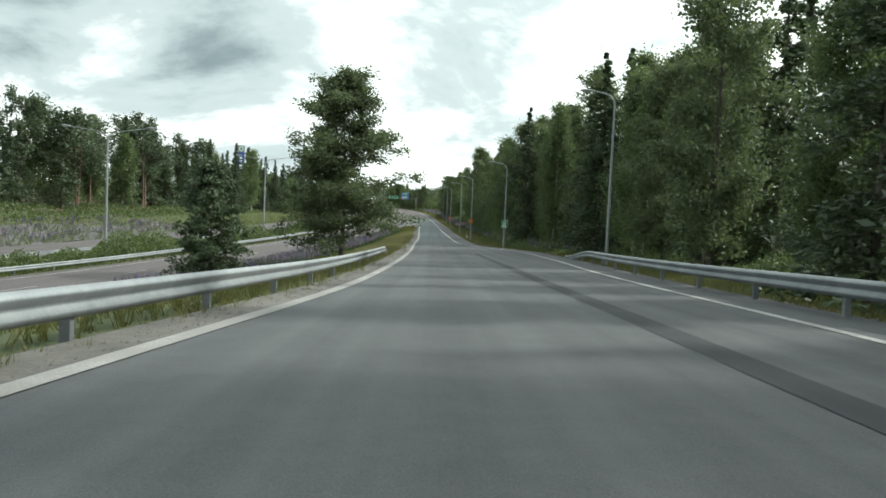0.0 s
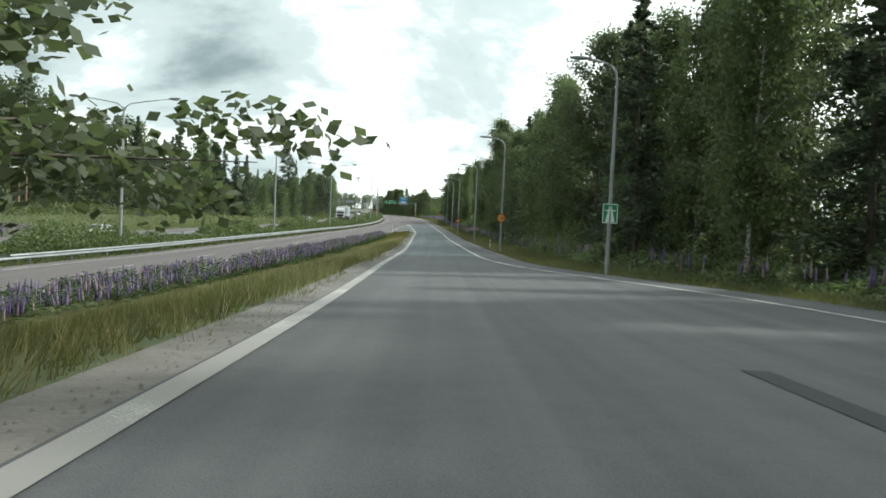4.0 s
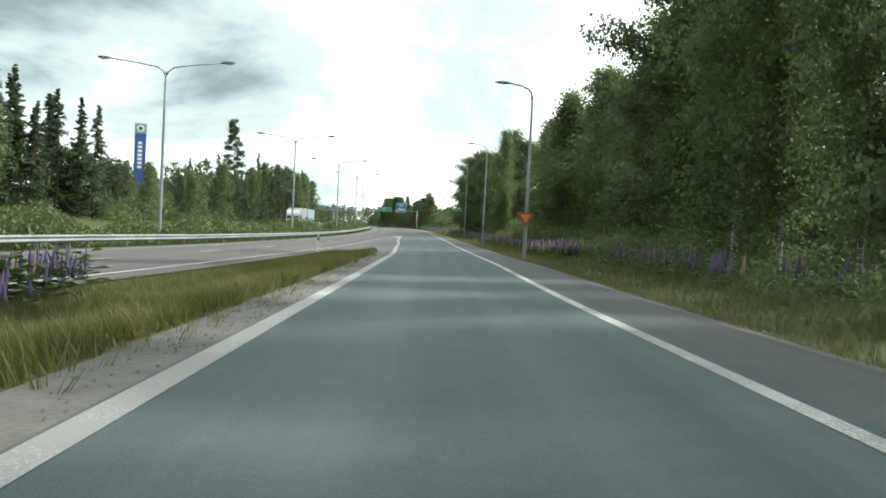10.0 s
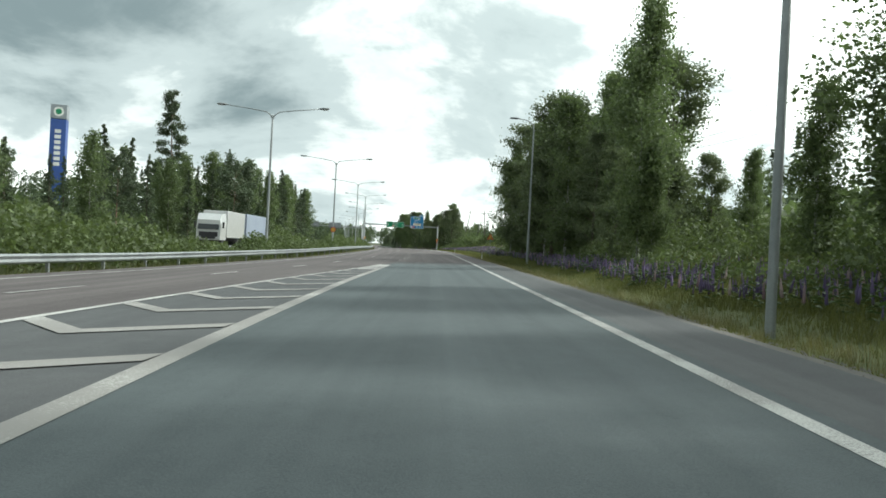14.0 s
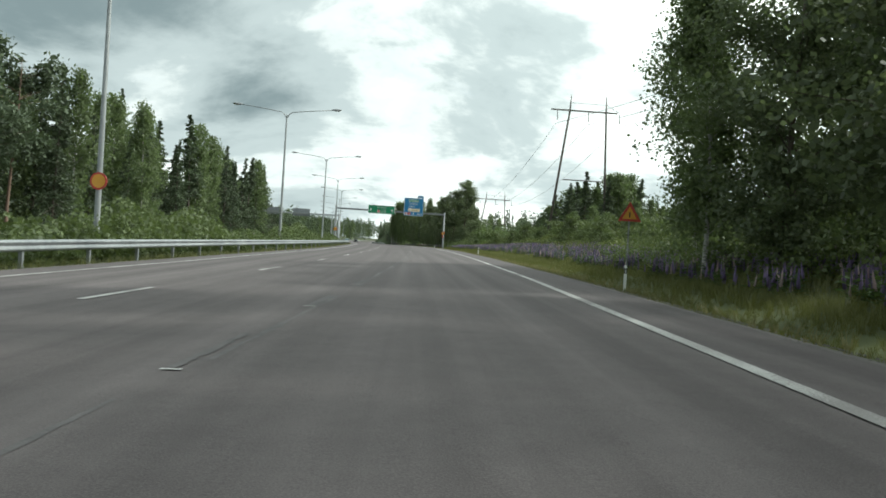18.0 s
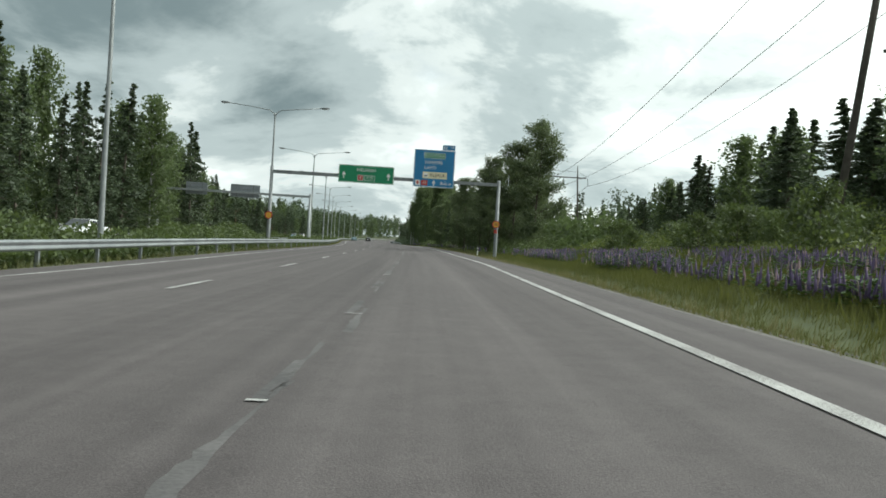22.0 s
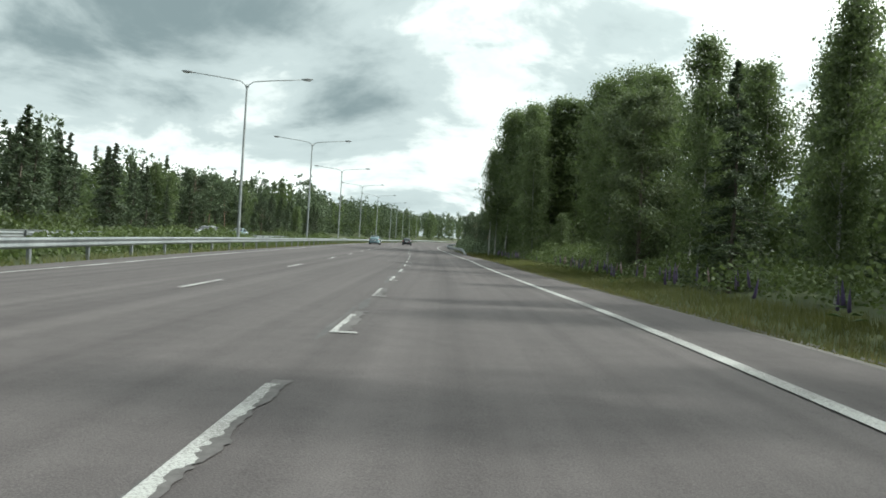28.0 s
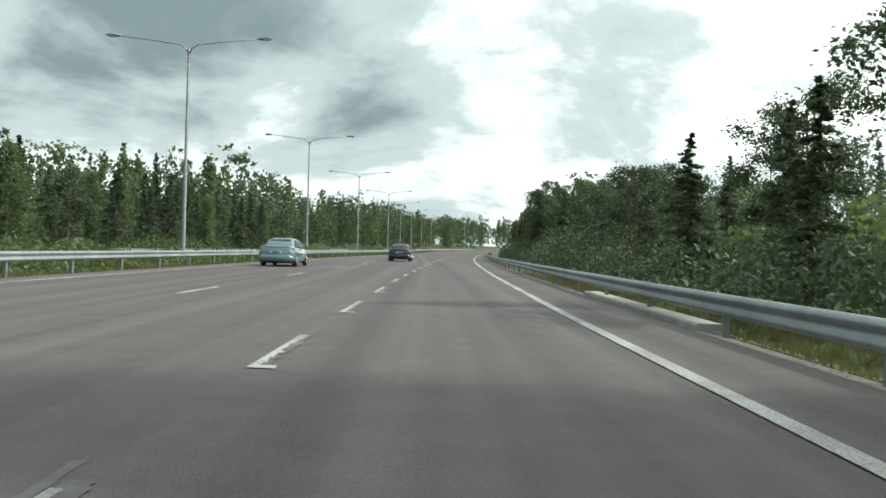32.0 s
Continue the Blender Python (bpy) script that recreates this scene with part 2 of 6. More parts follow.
M["bark_birch"] = material("bark_birch", bark_birch)
M["bark"] = speckled("bark", (0.05, 0.042, 0.035), (0.14, 0.115, 0.09), 0.9, (0.6, 4.0, 14.0), 0.8, stretch=(2, 2, 0.4))
M["bark_pine"] = speckled("bark_pine", (0.10, 0.065, 0.048), (0.22, 0.14, 0.10), 0.9, (0.6, 4.0, 14.0), 0.8, stretch=(2, 2, 0.4))
M["leaf_birch"] = leaf_material("leaf_birch", (0.048, 0.067, 0.030), (0.130, 0.162, 0.072), (0.16, 0.22, 0.075), 0.42)
M["leaf_aspen"] = leaf_material("leaf_aspen", (0.048, 0.066, 0.036), (0.125, 0.150, 0.080), (0.14, 0.18, 0.07), 0.40)
M["leaf_bush"] = leaf_material("leaf_bush", (0.044, 0.062, 0.022), (0.108, 0.140, 0.052), (0.12, 0.16, 0.045), 0.38)
M["leaf_scrub"] = leaf_material("leaf_scrub", (0.070, 0.090, 0.024), (0.160, 0.185, 0.060), (0.17, 0.21, 0.05), 0.40)
M["needle_spruce"] = leaf_material("needle_spruce", (0.036, 0.054, 0.030), (0.090, 0.120, 0.060), (0.08, 0.11, 0.05), 0.3)
M["needle_pine"] = leaf_material("needle_pine", (0.042, 0.062, 0.034), (0.095, 0.128, 0.066), (0.08, 0.11, 0.05), 0.3)
M["grass"] = leaf_material("grass", (0.058, 0.070, 0.020), (0.155, 0.156, 0.052), (0.15, 0.16, 0.04), 0.4)
M["grass_slope"] = leaf_material("grass_slope", (0.062, 0.080, 0.022), (0.135, 0.148, 0.050), (0.12, 0.14, 0.04), 0.35)
M["grass_dry"] = leaf_material("grass_dry", (0.13, 0.12, 0.05), (0.26, 0.23, 0.11), (0.2, 0.18, 0.06), 0.4)
M["lupin"] = leaf_material("lupin", (0.090, 0.064, 0.155), (0.21, 0.155, 0.29), (0.17, 0.12, 0.23), 0.3)
M["lupin_pink"] = leaf_material("lupin_pink", (0.24, 0.15, 0.19), (0.46, 0.36, 0.36), (0.3, 0.2, 0.22), 0.3)
M["lupin_leaf"] = leaf_material("lupin_leaf", (0.028, 0.055, 0.018), (0.065, 0.100, 0.035), (0.06, 0.10, 0.02), 0.35)
M["white"] = plain("white", (0.72, 0.72, 0.70), 0.5)
M["black"] = plain("black", (0.02, 0.02, 0.022), 0.5)
M["sign_green"] = plain("sign_green", (0.006, 0.20, 0.085), 0.4)
M["sign_blue"] = plain("sign_blue", (0.012, 0.165, 0.36), 0.4)
M["sign_red"] = plain("sign_red", (0.42, 0.045, 0.035), 0.4)
M["sign_yellow"] = plain("sign_yellow", (0.60, 0.30, 0.04), 0.4)
M["sign_cream"] = plain("sign_cream", (0.72, 0.66, 0.46), 0.4)
M["sign_back"] = plain("sign_back", (0.27, 0.29, 0.31), 0.45, 0.5)
M["rubber"] = plain("rubber", (0.018, 0.018, 0.019), 0.8)
M["glass_dark"] = plain("glass_dark", (0.02, 0.025, 0.028), 0.06)
M["wood_pole"] = speckled("wood_pole", (0.07, 0.06, 0.052), (0.15, 0.13, 0.115), 0.85, (0.5, 3.0, 14.0), 0.5)


# ------------------------------------------------------------------ mesh helpers
def mesh_object(name, verts, faces, mat, parent=None, smooth=False):
    me = bpy.data.meshes.new(name)
    if isinstance(verts, np.ndarray):
        nv, nf, k = len(verts), len(faces), faces.shape[1]
        me.vertices.add(nv)
        me.vertices.foreach_set("co", verts.astype(np.float32).ravel())
        me.loops.add(nf * k)
        me.loops.foreach_set("vertex_index", faces.astype(np.int32).ravel())
        me.polygons.add(nf)
        me.polygons.foreach_set("loop_start", np.arange(0, nf * k, k, dtype=np.int32))
        me.update(calc_edges=True)
    else:
        me.from_pydata(verts, [], faces)
    if smooth:
        me.polygons.foreach_set("use_smooth", [True] * len(me.polygons))
    for mm in (mat if isinstance(mat, (list, tuple)) else [mat]):
        me.materials.append(M[mm] if isinstance(mm, str) else mm)
    ob = new(name, me)
    if parent is not None:
        ob.parent = parent
    return ob


def part(name, bm, mat, parent, label="", smooth=False):
    me = bpy.data.meshes.new(name)
    bm.normal_update()
    bm.to_mesh(me)
    bm.free()
    if smooth:
        me.polygons.foreach_set("use_smooth", [True] * len(me.polygons))
    me.materials.append(M[mat] if isinstance(mat, str) else mat)
    ob = new(name, me)
    if parent is not None:
        ob.parent = parent
    return tagged(ob, label) if label else ob


def empty(name, m, label, category, group="", kind=""):
    ob = new(name)
    ob.empty_display_size = 0.3
    ob.matrix_world = m
    return tagged(ob, label, category, group, kind)


def bm_box(bm, size, at=(0, 0, 0), bevel=0.0, turn=None):
    m = Matrix.Translation(at) @ (turn or Matrix()) @ Matrix.Diagonal((*size, 1))
    got = bmesh.ops.create_cube(bm, size=1, matrix=m)
    if bevel:
        edges = list({e for v in got["verts"] for e in v.link_edges})
        bmesh.ops.bevel(bm, geom=edges, offset=bevel, segments=2, affect="EDGES", profile=0.6)
    return bm


def box(size, at=(0, 0, 0), bevel=0.0, turn=None):
    return bm_box(bmesh.new(), size, at, bevel, turn)


def tube(points, radii, seg=8, bm=None, caps=True):
    """A round tube along points, with a radius at each."""
    bm = bm or bmesh.new()
    pts = [Vector(p) for p in points]
    if not isinstance(radii, (list, tuple)):
        radii = [radii] * len(pts)
    rings = []
    for i, (p, r) in enumerate(zip(pts, radii)):
        d = (pts[min(i + 1, len(pts) - 1)] - pts[max(i - 1, 0)]).normalized()
        side = d.cross(Vector((0, 1, 0)) if abs(d.y) < 0.9 else Vector((1, 0, 0))).normalized()
        over = side.cross(d)
        rings.append([bm.verts.new(p + (side * math.cos(a) + over * math.sin(a)) * r) for a in [2 * math.pi * k / seg for k in range(seg)]])
    for a, b in zip(rings, rings[1:]):
        for k in range(seg):
            bm.faces.new((a[k], a[(k + 1) % seg], b[(k + 1) % seg], b[k]))
    if caps:
        bm.faces.new(rings[0][::-1])
        bm.faces.new(rings[-1])
    return bm


def disc(radius, thick, at=(0, 0, 0), seg=32):
    """A disc that faces -y."""
    bm = bmesh.new()
    bmesh.ops.create_cone(bm, cap_ends=True, segments=seg, radius1=radius, radius2=radius, depth=thick,
                          matrix=Matrix.Translation(at) @ Matrix.Rotation(radians(90), 4, "X"))
    return bm


def polygon(points, thick, y=0.0):
    """A flat plate in the xz plane with the given outline, its front at y."""
    bm = bmesh.new()
    f = bm.faces.new([bm.verts.new((px, y, pz)) for px, pz in points])
    got = bmesh.ops.extrude_face_region(bm, geom=[f])
    bmesh.ops.translate(bm, vec=(0, thick, 0), verts=[v for v in got["geom"] if isinstance(v, bmesh.types.BMVert)])
    bmesh.ops.recalc_face_normals(bm, faces=bm.faces)
    return bm


def lettering(text, size, at, mat, parent, name="lettering", align="CENTER"):
    cu = bpy.data.curves.new(name, "FONT")
    cu.body, cu.size, cu.extrude, cu.align_x, cu.align_y = text, size, 0.003, align, "CENTER"
    tmp = bpy.data.objects.new(name, cu)
    scene.collection.objects.link(tmp)
    me = bpy.data.meshes.new_from_object(tmp.evaluated_get(bpy.context.evaluated_depsgraph_get()))
    bpy.data.objects.remove(tmp)
    me.transform(Matrix.Translation(at) @ Matrix.Rotation(radians(90), 4, "X"))
    me.materials.clear()
    me.materials.append(M[mat])
    ob = new(name, me)
    ob.parent = parent
    return ob


# ------------------------------------------------------------------ the plan: lines of the road as x over y
def line(points, spread=12.0):
    ys, xs = [p[0] for p in points], [p[1] for p in points]
    s0, s1 = (xs[1] - xs[0]) / (ys[1] - ys[0]), (xs[-1] - xs[-2]) / (ys[-1] - ys[-2])
    ys, xs = [ys[0] - 3000] + ys + [ys[-1] + 3000], [xs[0] - 3000 * s0] + xs + [xs[-1] + 3000 * s1]
    offs = np.linspace(-spread, spread, 9)

    def at(y):
        y = np.asarray(y, float)
        return sum(np.interp(y + o, ys, xs) for o in offs) / 9
    return at


def far(points):
    """Goes on past the seen stretch: a slow bend to the right, then straight."""
    (y0, x0), heading = points[-1], 10.2
    out = list(points)
    while y0 < 1150:
        heading = max(heading - 0.58, -14)
        y0, x0 = y0 + 20, x0 - 20 * math.tan(radians(heading))
        out.append((y0, x0))
    return out


EYE = 1.05
path_x = line(far([(-60, -0.4), (0, 0), (23, 0.07), (49, 0.05), (62, -0.03), (76, -0.18), (91, -0.37), (106, -0.58), (121, -0.79), (137, -0.96), (153, -1.11), (170, -1.34),
                   (186, -1.78), (203, -2.4), (221, -3.14), (239, -3.96), (257, -4.8), (276, -5.59), (296, -6.43), (315, -7.44), (335, -8.7), (356, -10.21), (376, -12.0),
                   (397, -14.15), (418, -16.65), (440, -19.43), (462, -22.51), (484, -25.94), (507, -29.69), (530, -33.65), (553, -37.85), (577, -42.19)]), 5)
road_z = line([(-60, 2.6 - EYE), (0, 0.0 - EYE), (12, -0.53 - EYE), (23, -1.07 - EYE), (36, -1.59 - EYE), (49, -2.1 - EYE), (62, -2.56 - EYE), (76, -2.96 - EYE), (91, -3.31 - EYE),
               (106, -3.6 - EYE), (121, -3.83 - EYE), (137, -4.02 - EYE), (153, -4.15 - EYE), (186, -4.3 - EYE), (203, -4.31 - EYE), (239, -4.25 - EYE), (276, -4.11 - EYE),
               (315, -3.89 - EYE), (356, -3.65 - EYE), (397, -3.53 - EYE), (440, -3.49 - EYE), (484, -3.51 - EYE), (530, -3.61 - EYE), (577, -3.65 - EYE), (700, -3.7 - EYE),
               (900, -3.0 - EYE), (1200, 0 - EYE), (1300, 0 - EYE)], 6)
bank = line([(-60, 0.015), (0, 0.015), (36, 0.0185), (76, 0.011), (98, 0.016), (121, 0.0195), (170, 0.0195), (221, 0.026), (248, 0.030), (276, 0.030), (305, 0.021),
             (335, 0.023), (366, 0.028), (397, 0.020), (429, 0.024), (462, 0.029), (495, 0.026), (520, 0.008), (565, 0.004), (700, 0.0), (760, 0.0)], 12)
ramp_right = line(far([(-60, 2.2), (0, 4.75), (9, 5.24), (34, 6.1), (41, 6.6), (64, 7.2), (71, 5.9), (80, 3.4), (88, 2.45), (97, 2.29), (107, 2.12), (120, 1.92), (136, 1.55), (151, 1.2),
                       (168, 1.04), (178, 0.70), (185, 0.56), (193, 0.28), (200, 0.05), (218, -0.5), (264, -2.2), (275, -2.72), (302, -3.75), (313, -4.4), (332, -5.6), (362, -8.0),
                       (371, -8.85), (393, -10.8), (412, -13.2), (425, -14.7), (435, -16.0), (496, -24.9), (504, -26.4), (521, -29.5), (537, -32.2), (544, -33.6), (567, -38.1), (591, -42.6)]), 4)
ramp_left = line(far([(-60, -6.9), (0, -3.05), (6, -2.63), (8.1, -2.44), (11.7, -2.15), (17.5, -1.82), (29, -1.68), (39, -1.6), (60, -1.7), (82, -2.03), (100, -2.0), (128, -2.5), (145, -2.85), (178, -3.4), (193, -4.15), (206, -4.65), (213, -5.15),
                      (228, -5.95), (266, -7.3), (303, -8.25), (320, -9.0), (329, -9.5), (362, -11.7), (403, -15.85), (424, -18.37), (434, -19.5), (494, -28.7), (515, -32.2), (536, -36.05),
                      (559, -40.6), (583, -45.05)]), 4)
main_right = line(far([(-60, -39), (0, -27), (30, -21), (55, -16.5), (80, -13.6), (100, -11.8), (120, -10.2), (140, -8.7), (160, -7.8), (197, -7.75), (214, -8.0), (230, -7.9), (246, -7.2),
                       (266, -7.4), (303, -8.35), (320, -9.1), (329, -9.6), (362, -11.8), (403, -15.95), (424, -18.47), (434, -19.6), (494, -28.8), (515, -32.3), (536, -36.15),
                       (559, -40.7), (583, -45.15)]), 5)
lamp_row = line(far([(-60, -53), (-13, -42), (27, -34), (67, -27), (107, -22.5), (147, -19.6), (187, -18.2), (227, -17.7), (266, -18.0), (306, -19.4), (346, -22.0), (386, -25.7),
                     (426, -30.6), (464, -36.0), (503, -42.9), (543, -50.5), (581, -57.8), (595, -60.4)]), 5)


def main_left(y):
    """The median-side edge line of the carriageway."""
    return lamp_row(y) + np.interp(y, [0, 300, 420, 520], [4.2, 3.8, 4.0, 4.4])


def lane_line(y):
    return (main_left(y) + main_right(y)) / 2 + np.interp(y, [300, 420, 520], [0.15, 0.3, 0.65])


def main_z(x, y):
    """The motorway's surface; near the start it lies lower than the slip road."""
    own = np.interp(y, [-60, 60, 100, 130, 150, 200], [-5.58, -5.56, -5.50, -5.36, -5.32, -5.38]) - 0.034 * (main_right(y) - np.maximum(x, main_left(y) - 1.5))
    joined = road_z(y) + bank(y) * (np.maximum(x, main_left(y) - 1.5) - path_x(y))
    w = smoothstep(135, 184, y)
    return own * (1 - w) + joined * w


def slip_z(x, y):
    return road_z(y) + bank(y) * (x - path_x(y))


def smoothstep(a, b, v):
    k = np.clip((v - a) / (b - a), 0, 1)
    return k * k * (3 - 2 * k)


def ground(x, y):
    """Height of the land beside and under the roads."""
    x, y = np.asarray(x, float), np.asarray(y, float)
    rr, ll, mr, ml, lr = ramp_right(y), ramp_left(y), main_right(y), main_left(y), lamp_row(y)
    right_edge, left_edge = rr + 1.5, ll - 0.9
    zs = slip_z(np.clip(x, left_edge, right_edge), y)
    zm = main_z(np.clip(x, ml - 1.6, mr + 1.0), y)
    # strip between the two roads
    k = smoothstep(0, 1, (left_edge - x) / np.maximum(left_edge - (mr + 1.0), 0.5))
    z = zs * (1 - k) + zm * k - 0.40 * np.sin(math.pi * k) * np.clip((left_edge - mr - 3.0) / 3.0, 0, 1)
    # right-hand verge: a shallow ditch, then a rising bank
    out = x - right_edge
    rise = np.interp(y, [0, 120, 180, 260, 380, 430, 520, 600], [0.05, 0.05, 0.10, 0.13, 0.14, 0.07, 0.06, 0.05])
    z = z + np.where(out > 0, -0.28 * smoothstep(0, 1.6, out) + rise * np.clip(out - 2.0, 0, 30) + 0.004 * np.clip(out - 30, 0, 400), 0)
    # median and what lies beyond it
    zmed = main_z(ml - 1.6, y)
    far_out = lr - 15.0 - x
    z = np.where(x < ml - 1.6, zmed - 0.12 * smoothstep(0, 1.5, ml - 1.6 - x), z)
    slope = np.interp(y, [0, 250, 420, 600], [0.10, 0.09, 0.07, 0.05])
    z = z + np.where(far_out > 0, -0.3 * smoothstep(0, 1.5, far_out) + slope * np.clip(far_out - 1.5, 0, 24) + 0.01 * np.clip(far_out - 25, 0, 500), 0)
    return z - 0.05


def strip(name, y0, y1, left, right, height, mat, parent=None, step=2.0, lift=0.0, cols=2):
    n = max(int((y1 - y0) / step), 1) + 1
    ys = np.linspace(y0, y1, n)
    v = []
    for c in range(cols):
        f = c / (cols - 1)
        xs = left(ys) * (1 - f) + right(ys) * f
        v.append(np.stack([xs, ys, height(xs, ys) + lift], -1))
    v = np.stack(v, 1).reshape(-1, 3)
    i = np.arange(n - 1)[:, None] * cols + np.arange(cols - 1)[None]
    i = i.ravel()
    return mesh_object(name, v, np.stack([i, i + 1, i + cols + 1, i + cols], -1), mat, parent, True)


def off(f, d):
    return lambda y: f(y) + d


def sweep(name, profile, y0, y1, line_x, height, mat, parent, step=2.0):
    """Draws a cross-section (offset, height) along a line of the plan."""
    ys = np.arange(y0, y1 + 0.01, step)
    v = np.stack([np.stack([line_x(ys) + du, ys, height(line_x(ys), ys) + dz], -1) for du, dz in profile], 1)
    n, k = len(ys), len(profile)
    i = (np.arange(n - 1)[:, None] * k + np.arange(k - 1)[None]).ravel()
    return mesh_object(name, v.reshape(-1, 3), np.stack([i, i + 1, i + k + 1, i + k], -1), mat, parent, False)


# ------------------------------------------------------------------ land and roads
def land():
    ys = np.unique(np.concatenate([np.arange(-400, -60, 20), np.arange(-60, 700, 3), np.arange(700, 1200, 12), np.arange(1200, 4201, 200)]).astype(float))
    f = np.concatenate([[0], np.geomspace(1.5, 3500, 16)])
    rows = []
    for y in ys:
        a, b = float(lamp_row(y)) - 15, float(ramp_right(y)) + 1.5
        mid = np.linspace(a, b, 46)
        near_r = b + np.concatenate([np.arange(0.4, 14, 0.8), 14 + f[1:] * 1.0])
        near_l = a - np.concatenate([np.arange(0.5, 14, 1.0), 14 + f[1:] * 1.0])
        xs = np.concatenate([near_l[::-1], mid, near_r])
        rows.append(np.stack([xs, np.full_like(xs, y), ground(xs, np.full_like(xs, y))], -1))
    v = np.stack(rows)
    n, k = v.shape[:2]
    rough = np.random.RandomState(5).normal(0, 1, (n, k))
    away = np.clip((v[:, :, 0] - ramp_right(v[:, :, 1]) - 2.5) / 4, 0, 1) + np.clip((lamp_row(v[:, :, 1]) - 16 - v[:, :, 0]) / 6, 0, 1)
    v[:, :, 2] += rough * 0.06 * away
    i = (np.arange(n - 1)[:, None] * k + np.arange(k - 1)[None]).ravel()
    ob = mesh_object("ground", v.reshape(-1, 3), np.stack([i, i + 1, i + k + 1, i + k], -1), "turf", None, True)
    return tagged(ob, "grassy land with verges and slopes beside the roads", "ground", kind="structure")


land()
MOUTH = 250.0
road = tagged(strip("motorway_road", -60, 1150, off(main_left, -1.3), off(main_right, 0.9), main_z, "asphalt_old", step=3, cols=8),
              "worn greyish-pink asphalt of the motorway carriageway", "road", kind="structure")
slip = tagged(strip("slip_road", -60, MOUTH + 8, off(ramp_left, -0.17), off(ramp_right, 1.45), slip_z, "asphalt_ramp", step=2, lift=0.006, cols=6),
              "grey asphalt of the slip road", "road", kind="structure")
tagged(strip("slip_road_overlay", 91, 252, off(ramp_left, -0.12), off(ramp_right, 0.25), slip_z, "asphalt_new", step=2, lift=0.011, cols=5),
       "newer blue-grey asphalt overlay on the slip road", "road", kind="structure")
tagged(strip("lane_joining", MOUTH, 1150, off(ramp_left, -0.5), off(ramp_right, 1.45), slip_z, "asphalt_old", step=3, lift=0.004, cols=6),
       "worn asphalt of the joining lane and its shoulder", "road", kind="structure")
tagged(strip("opposite_road", -60, 1150, off(lamp_row, -14.6), off(lamp_row, -4.6), ground, "asphalt_old", step=3, lift=0.06, cols=5),
       "asphalt of the opposite carriageway", "road", kind="structure")
M["rock"] = speckled("rock", (0.050, 0.048, 0.052), (0.135, 0.128, 0.130), 0.9, (0.12, 1.1, 7.0), 1.0)
M["needle_litter"] = speckled("needle_litter", (0.085, 0.055, 0.035), (0.20, 0.135, 0.095), 0.95, (0.08, 0.7, 6.0), 0.9)
tagged(strip("forest_floor", 40, 246, off(lamp_row, -75), lambda y: lamp_row(y) - np.interp(y, [40, 180, 246], [43, 38, 30]) + 1.5 * np.sin(y * 0.21), ground, "needle_litter", step=2, lift=0.10, cols=24),
       "reddish-brown needle litter under the pines on the slope", "forest floor", kind="structure")
tagged(strip("gravel_bank", 70, 136, lambda y: lamp_row(y) - 26.5 + 2.0 * np.sin(y * 0.17), lambda y: lamp_row(y) - 16.2 - 0.8 * np.sin(y * 0.4), ground, "rock", step=1.5, lift=0.09, cols=12),
       "bare grey gravel bank beyond the opposite carriageway", "gravel", kind="structure")
tagged(strip("gravel_shoulder", -60, 186, off(ramp_left, -0.85), off(ramp_left, -0.14), slip_z, "gravel", step=2, lift=0.002, cols=3),
       "pale gravel shoulder along the slip road", "gravel", kind="structure")
tagged(strip("gravel_shoulder", -60, 1150, off(ramp_right, 1.40), off(ramp_right, 2.0), lambda x, y: slip_z(x, y) - 0.16 * (x - ramp_right(y) - 1.4), "gravel", step=2, lift=0.0, cols=3),
       "gravel edge along the road's shoulder", "gravel", kind="structure")
tagged(strip("seam_band", -60, 56, lambda y: np.interp(y, [-60, 6, 30, 52], [2.3, 2.62, 2.85, 2.75]), lambda y: np.interp(y, [-60, 6, 30, 52], [2.75, 3.05, 3.25, 3.0]), slip_z, "asphalt_seam", step=2, lift=0.012),
       "dark band of newer asphalt along the slip road", "road patch", kind="structure")


def marking(name, y0, y1, at, width, height, mat, label, lift=0.016, step=2.0):
    return tagged(strip(name, y0, y1, off(at, -width / 2), off(at, width / 2), height, mat, step=step, lift=lift), label, "road marking", kind="structure")


marking("edge_line", -60, 1150, ramp_right, 0.17, slip_z, "paint", "white edge line along the shoulder")
marking("edge_line", -60, 246, ramp_left, 0.24, slip_z, "paint_dusty", "white edge line of the slip road")
marking("edge_line", -60, 250, main_right, 0.16, main_z, "paint", "white edge line of the motorway")
marking("edge_line", -60, 1150, main_left, 0.16, main_z, "paint", "white edge line beside the median", lift=0.012)
# hatched nose between the roads
nose = empty("hatched_area", Matrix(), "white hatched bars on the asphalt nose between slip road and motorway", "road marking", kind="structure")


def nose_z(x, y):
    """The nose rises out of the grass strip and then lies in the road's plane."""
    w = smoothstep(181.0, 193.0, np.asarray(y, float))
    return (ground(x, y) - 0.05 + 0.11 * smoothstep(180.0, 183.5, np.asarray(y, float))) * (1 - w) + (slip_z(x, y) + 0.008) * w


def nose_bar(y, deep=0.5):
    """One bar: a shallow chevron from the slip road's line to the motorway's line."""
    xr, xl = float(ramp_left(y + 1.2)) - 0.15, float(main_right(y + 1.3)) + 0.12
    bend = xl + 0.44 * (xr - xl)
    v = []
    for px, py in ((xr, y + 1.2), (bend, y), (xl, y + 1.3)):
        for dy in (0, deep):
            v.append((px, py + dy, float(nose_z(px, py + dy)) + 0.013))
    mesh_object("bar", v, [(0, 1, 3, 2), (2, 3, 5, 4)], "paint_dusty", nose)


